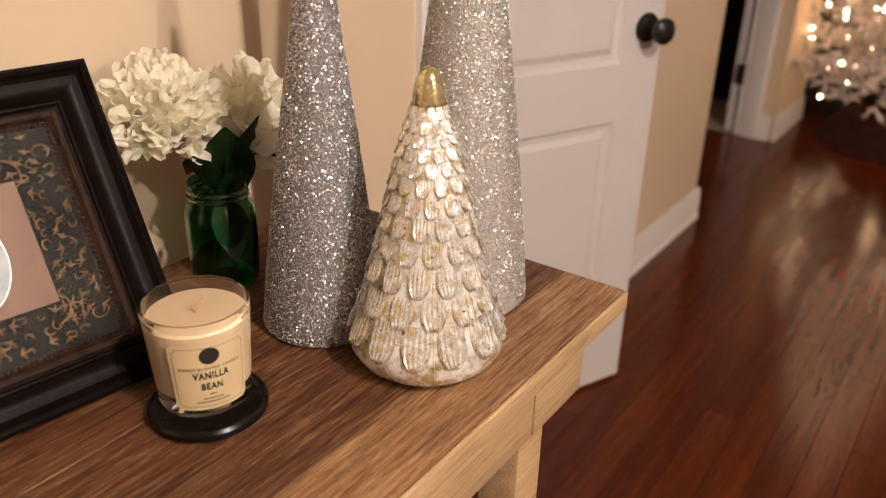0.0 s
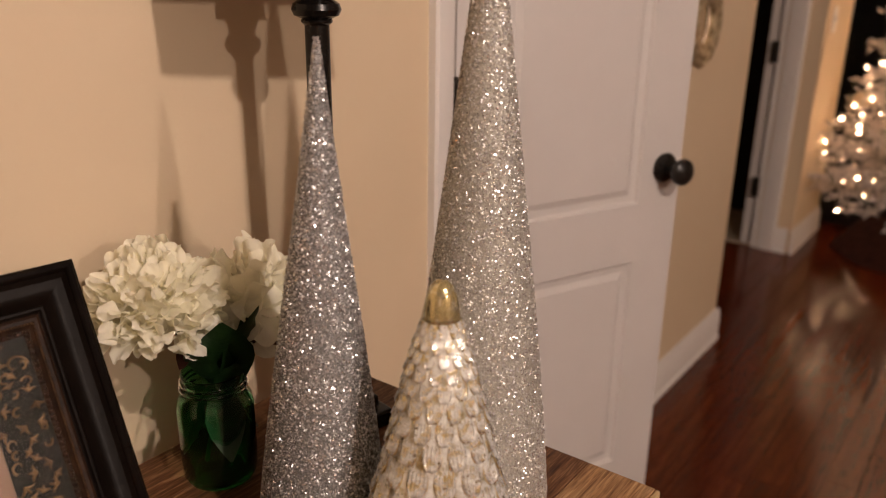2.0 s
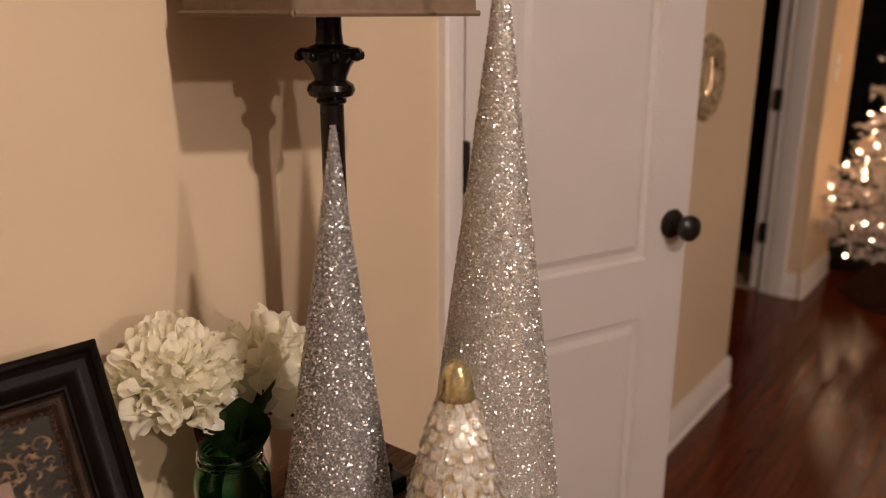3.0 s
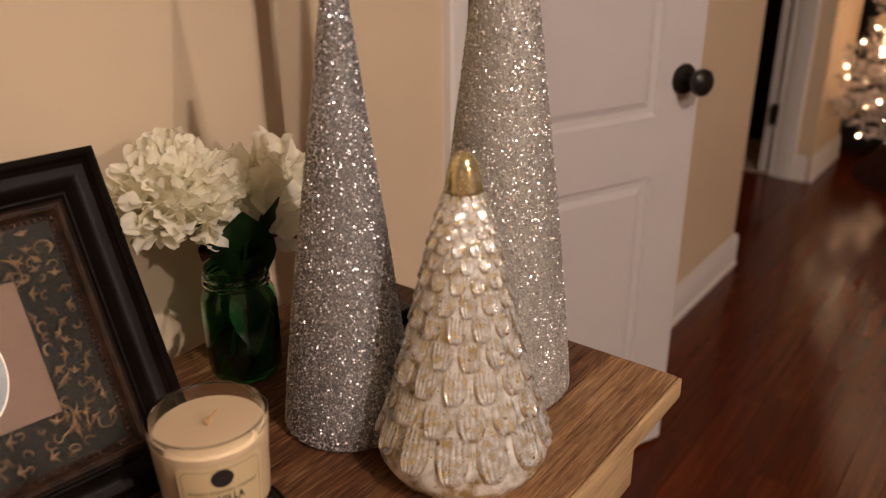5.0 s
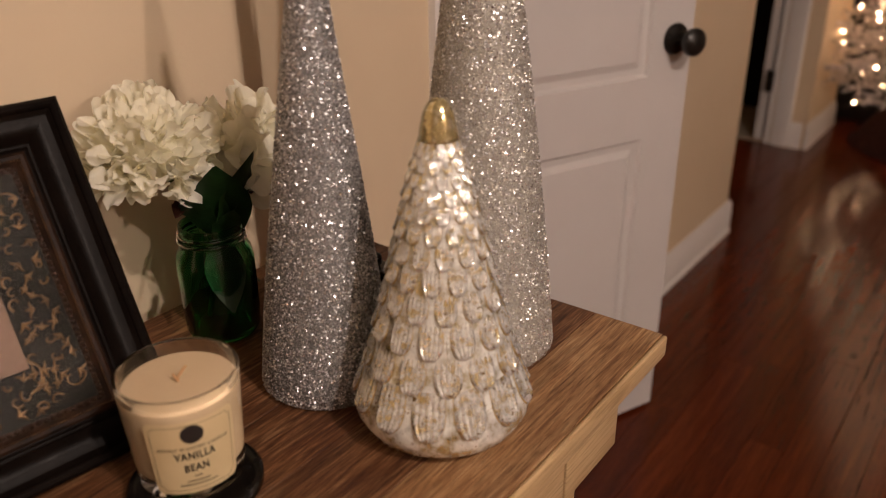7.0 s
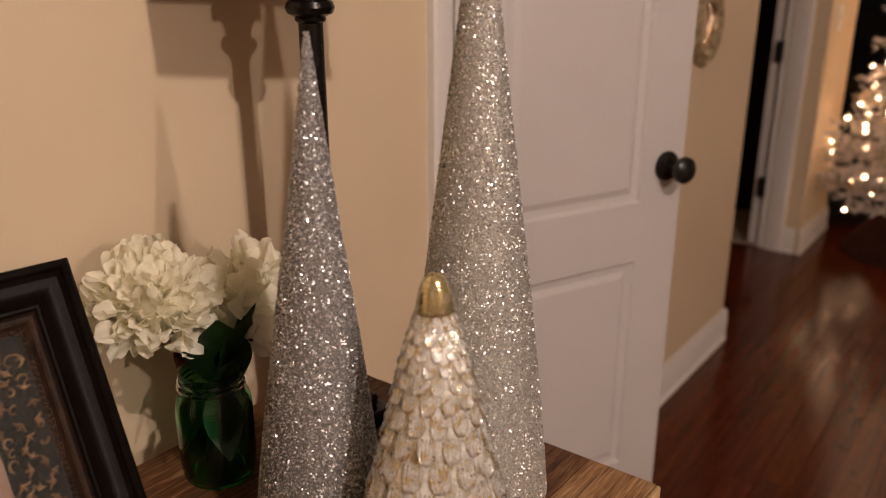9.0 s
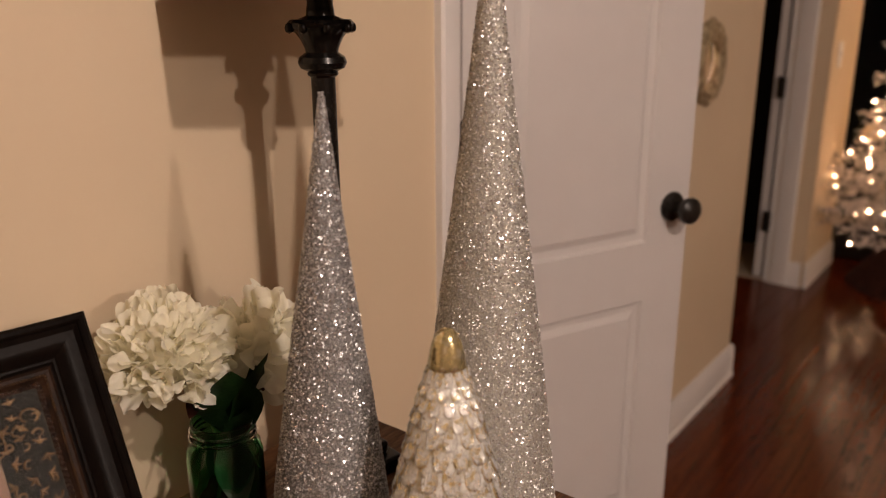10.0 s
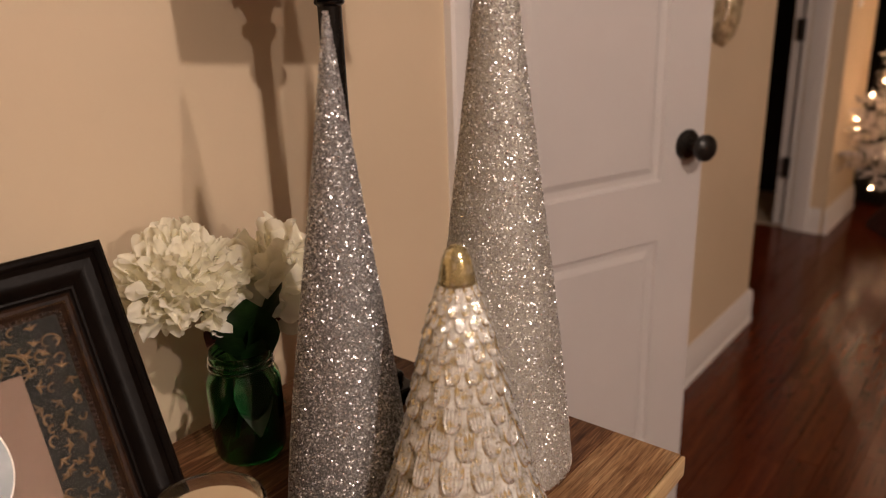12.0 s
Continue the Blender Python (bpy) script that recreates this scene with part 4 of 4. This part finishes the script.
def wall_mirror(y, z, r):
    t = thing("wall_mirror", pose(0.002, y, z, 0, 90, 0), "small round mirror in an ornate antique silver frame", "mirror")
    part("mirror_frame", lathe([(r * 0.48, 0.002), (r * 0.48, 0.010), (r * 0.52, 0.014), (r * 0.57, 0.012), (r * 0.62, 0.017), (r * 0.72, 0.020), (r * 0.80, 0.016), (r * 0.84, 0.012), (r * 0.90, 0.016), (r * 0.96, 0.012), (r, 0.004), (r, 0.0), (r * 0.48, 0.0)], 72, lambda a, i: 1 + (0.025 * math.cos(12 * a) if 5 <= i <= 11 else 0)), M_MIRFRAME, t)
    for k in range(12):
        a = 2 * math.pi * k / 12
        part("boss", lathe([(0, 0.006), (0.008, 0.004), (0.011, 0)], 12), M_MIRFRAME, t, m=pose(r * 0.71 * math.cos(a), r * 0.71 * math.sin(a), 0.016))
    part("mirror_glass", lathe([(0, 0.0115), (r * 0.2, 0.0105), (r * 0.36, 0.008), (r * 0.49, 0.004)], 48), M_MIRROR, t, "mirror glass")


wall_mirror(1.575, 1.166, 0.122)


def light_switch(y, z):
    t = thing("light_switch", pose(-0.0295, y, z, 0, 90, 0), "white light switch plate on the wall", "switch")
    part("plate", box(-0.058, 0.058, -0.035, 0.035, 0.0, 0.005, 0.0018, 2), M_TRIM, t)
    part("toggle", box(-0.012, 0.004, -0.005, 0.005, 0.0052, 0.014, 0.0015, 2), M_TRIM, t)
    for sx in (-0.03, 0.03):
        part("screw", lathe([(0, 0.0062), (0.002, 0.006), (0.0032, 0.005)], 10), M_TRIM, t, m=pose(sx, 0, 0))


light_switch(3.40, 1.10)

# ---- Christmas tree at the end of the hall ----
CX, CY = 0.50, 3.62


def christmas_tree():
    t = thing("christmas_tree", pose(CX, CY, 0), "flocked artificial Christmas tree with warm white lights", "Christmas tree")
    part("trunk", tube([(0, 0, 0), (0, 0, 0.6), (0.01, 0, 1.4), (0, 0, 2.2)], [0.03, 0.028, 0.018, 0.006], 10), M_BARK, t)
    rnd = random.Random(77)
    fv, ff, dv, df = [], [], [], []
    tips = []
    for lev in range(26):
        z = 0.32 + lev * 0.073
        R = max(0.05, 0.60 * (1 - (z - 0.25) / 2.05))
        n = max(6, int(20 * R / 0.5) + 4)
        for k in range(n):
            a = 2 * math.pi * (k + rnd.random() * 0.7) / n
            L = R * rnd.uniform(0.78, 1.08)
            drop = rnd.uniform(-0.03, 0.09)
            root = Vector((0, 0, z + 0.05))
            tip = Vector((L * math.cos(a), L * math.sin(a), z - drop))
            bend = root.lerp(tip, 0.55) + Vector((0, 0, 0.02))
            twigs = [(root, bend), (bend, tip)]
            for q in range(5):
                f = 0.35 + 0.13 * q
                p0 = root.lerp(tip, f)
                sp = Vector((-math.sin(a), math.cos(a), rnd.uniform(-0.4, 0.4))) * rnd.choice((-1, 1))
                p1 = p0 + (sp + 0.9 * Vector((math.cos(a), math.sin(a), 0))).normalized() * L * rnd.uniform(0.18, 0.3)
                twigs.append((p0, p1))
                tips.append(p1)
            tips.append(tip)
            for p0, p1 in twigs:
                d = p1 - p0
                m = max(4, int(d.length / 0.008))
                for s in range(m):
                    base = p0.lerp(p1, (s + rnd.random()) / m)
                    nd = (d.normalized() * 0.7 + Vector((rnd.gauss(0, 1), rnd.gauss(0, 1), rnd.gauss(0, 1))) * 0.6).normalized()
                    w = nd.orthogonal().normalized() * 0.0055
                    ln = rnd.uniform(0.022, 0.040)
                    vs, fs = (fv, ff) if rnd.random() < 0.82 else (dv, df)
                    i = len(vs)
                    vs += [(base - w)[:], (base + w)[:], (base + nd * ln)[:]]
                    fs.append((i, i + 1, i + 2))
    for vs, fs, mat, lab in ((fv, ff, M_FLOCK, "snowy flocked needles"), (dv, df, M_NEEDLE, "dark green needles")):
        me = bpy.data.meshes.new("needles")
        me.from_pydata(vs, [], fs)
        part_of("needles", me, mat, t, lab, smooth=False, kind="stuff")
    me = None
    for p in rnd.sample([q for q in tips if math.hypot(q.x, q.y) < 0.57], 330):
        if me is None:
            b = bmesh.new()
            bmesh.ops.create_icosphere(b, subdivisions=2, radius=0.0054)
            me = bpy.data.meshes.new("fairy_light")
            b.to_mesh(me)
            b.free()
        part_of("fairy_light", me, M_MINILIGHT, t, m=pose(p.x * 1.01, p.y * 1.01, p.z))


christmas_tree()


def skirt_wave(a, i):
    return 1 + 0.012 * math.cos(9 * a + 0.6) * (i > 1)


skirt = part("tree_collar", lathe([(0.235, 0.205), (0.245, 0.215), (0.255, 0.205), (0.30, 0.14), (0.36, 0.06), (0.405, 0.004), (0.40, 0.001), (0.23, 0.18), (0.235, 0.205)], 72, skirt_wave), M_DARKCLOTH, None, m=pose(CX, CY, 0))
tagged(skirt, "dark brown flared tree collar on the floor", "tree skirt")


def bauble(x, y, z, r):
    t = thing("bauble", pose(x, y, z), "cream round Christmas bauble hanging in the tree", "bauble", "cream baubles")
    part("ball", lathe([(0, -r)] + [(r * math.sin(q), -r * math.cos(q)) for q in np.linspace(0.2, 2.95, 14)] + [(0, r)], 28), M_BAUBLE, t)
    part("cap", lathe([(0.006, r - 0.002), (0.006, r + 0.007), (0.002, r + 0.009), (0, r + 0.009)], 12), M_GOLD, t)


bauble(CX - 0.36, CY - 0.14, 0.745, 0.042)
bauble(CX - 0.12, CY - 0.42, 0.56, 0.040)
bauble(CX - 0.05, CY - 0.36, 0.98, 0.040)

crate = thing("storage_crate", pose(0.10, 4.02, 0), "low black plastic storage crate on the floor", "crate")
part("crate_body", box(-0.17, 0.17, -0.12, 0.12, 0.0, 0.20, 0.012, 3), M_BOX, crate)
part("crate_rim", box(-0.178, 0.178, -0.128, 0.128, 0.2005, 0.222, 0.006, 2), M_BOX, crate)
for z in (0.06, 0.12):
    part("crate_rib", box(-0.172, 0.172, -0.1225, 0.1225, z, z + 0.012, 0.003, 1), M_BOX, crate)

# ---- floor boards ----
rnd = random.Random(9)
BW = 0.0826
LENGTHS = [0.62, 0.86, 1.08, 1.32]
BOARDS = []
for ln in LENGTHS:
    bb = box(0.0004, BW - 0.0004, 0.0004, ln - 0.0004, -0.012, 0.0, 0.0009, 1)
    mb = bpy.data.meshes.new("floor_board")
    bb.to_mesh(mb)
    bb.free()
    BOARDS.append(mb)
rest = bmesh.new()
x = -1.68
while x < 5.15:
    y = -3.6 + 0.1 * rnd.uniform(0, 1)
    while y < 5.2:
        k = rnd.randrange(4)
        ln = LENGTHS[k]
        if -0.62 < x < 1.5 and y + ln > 0.0 and y < 5.0:
            part_of("floor_board", BOARDS[k], M_FLOOR, floor, m=pose(x, y, 0), smooth=False)
        else:
            box(x + 0.0004, x + BW - 0.0004, y + 0.0004, y + ln - 0.0004, -0.012, 0.0, bm=rest)
        y += ln
    x += BW
part("floor_boards", rest, M_FLOOR, floor, smooth=False, kind="stuff")
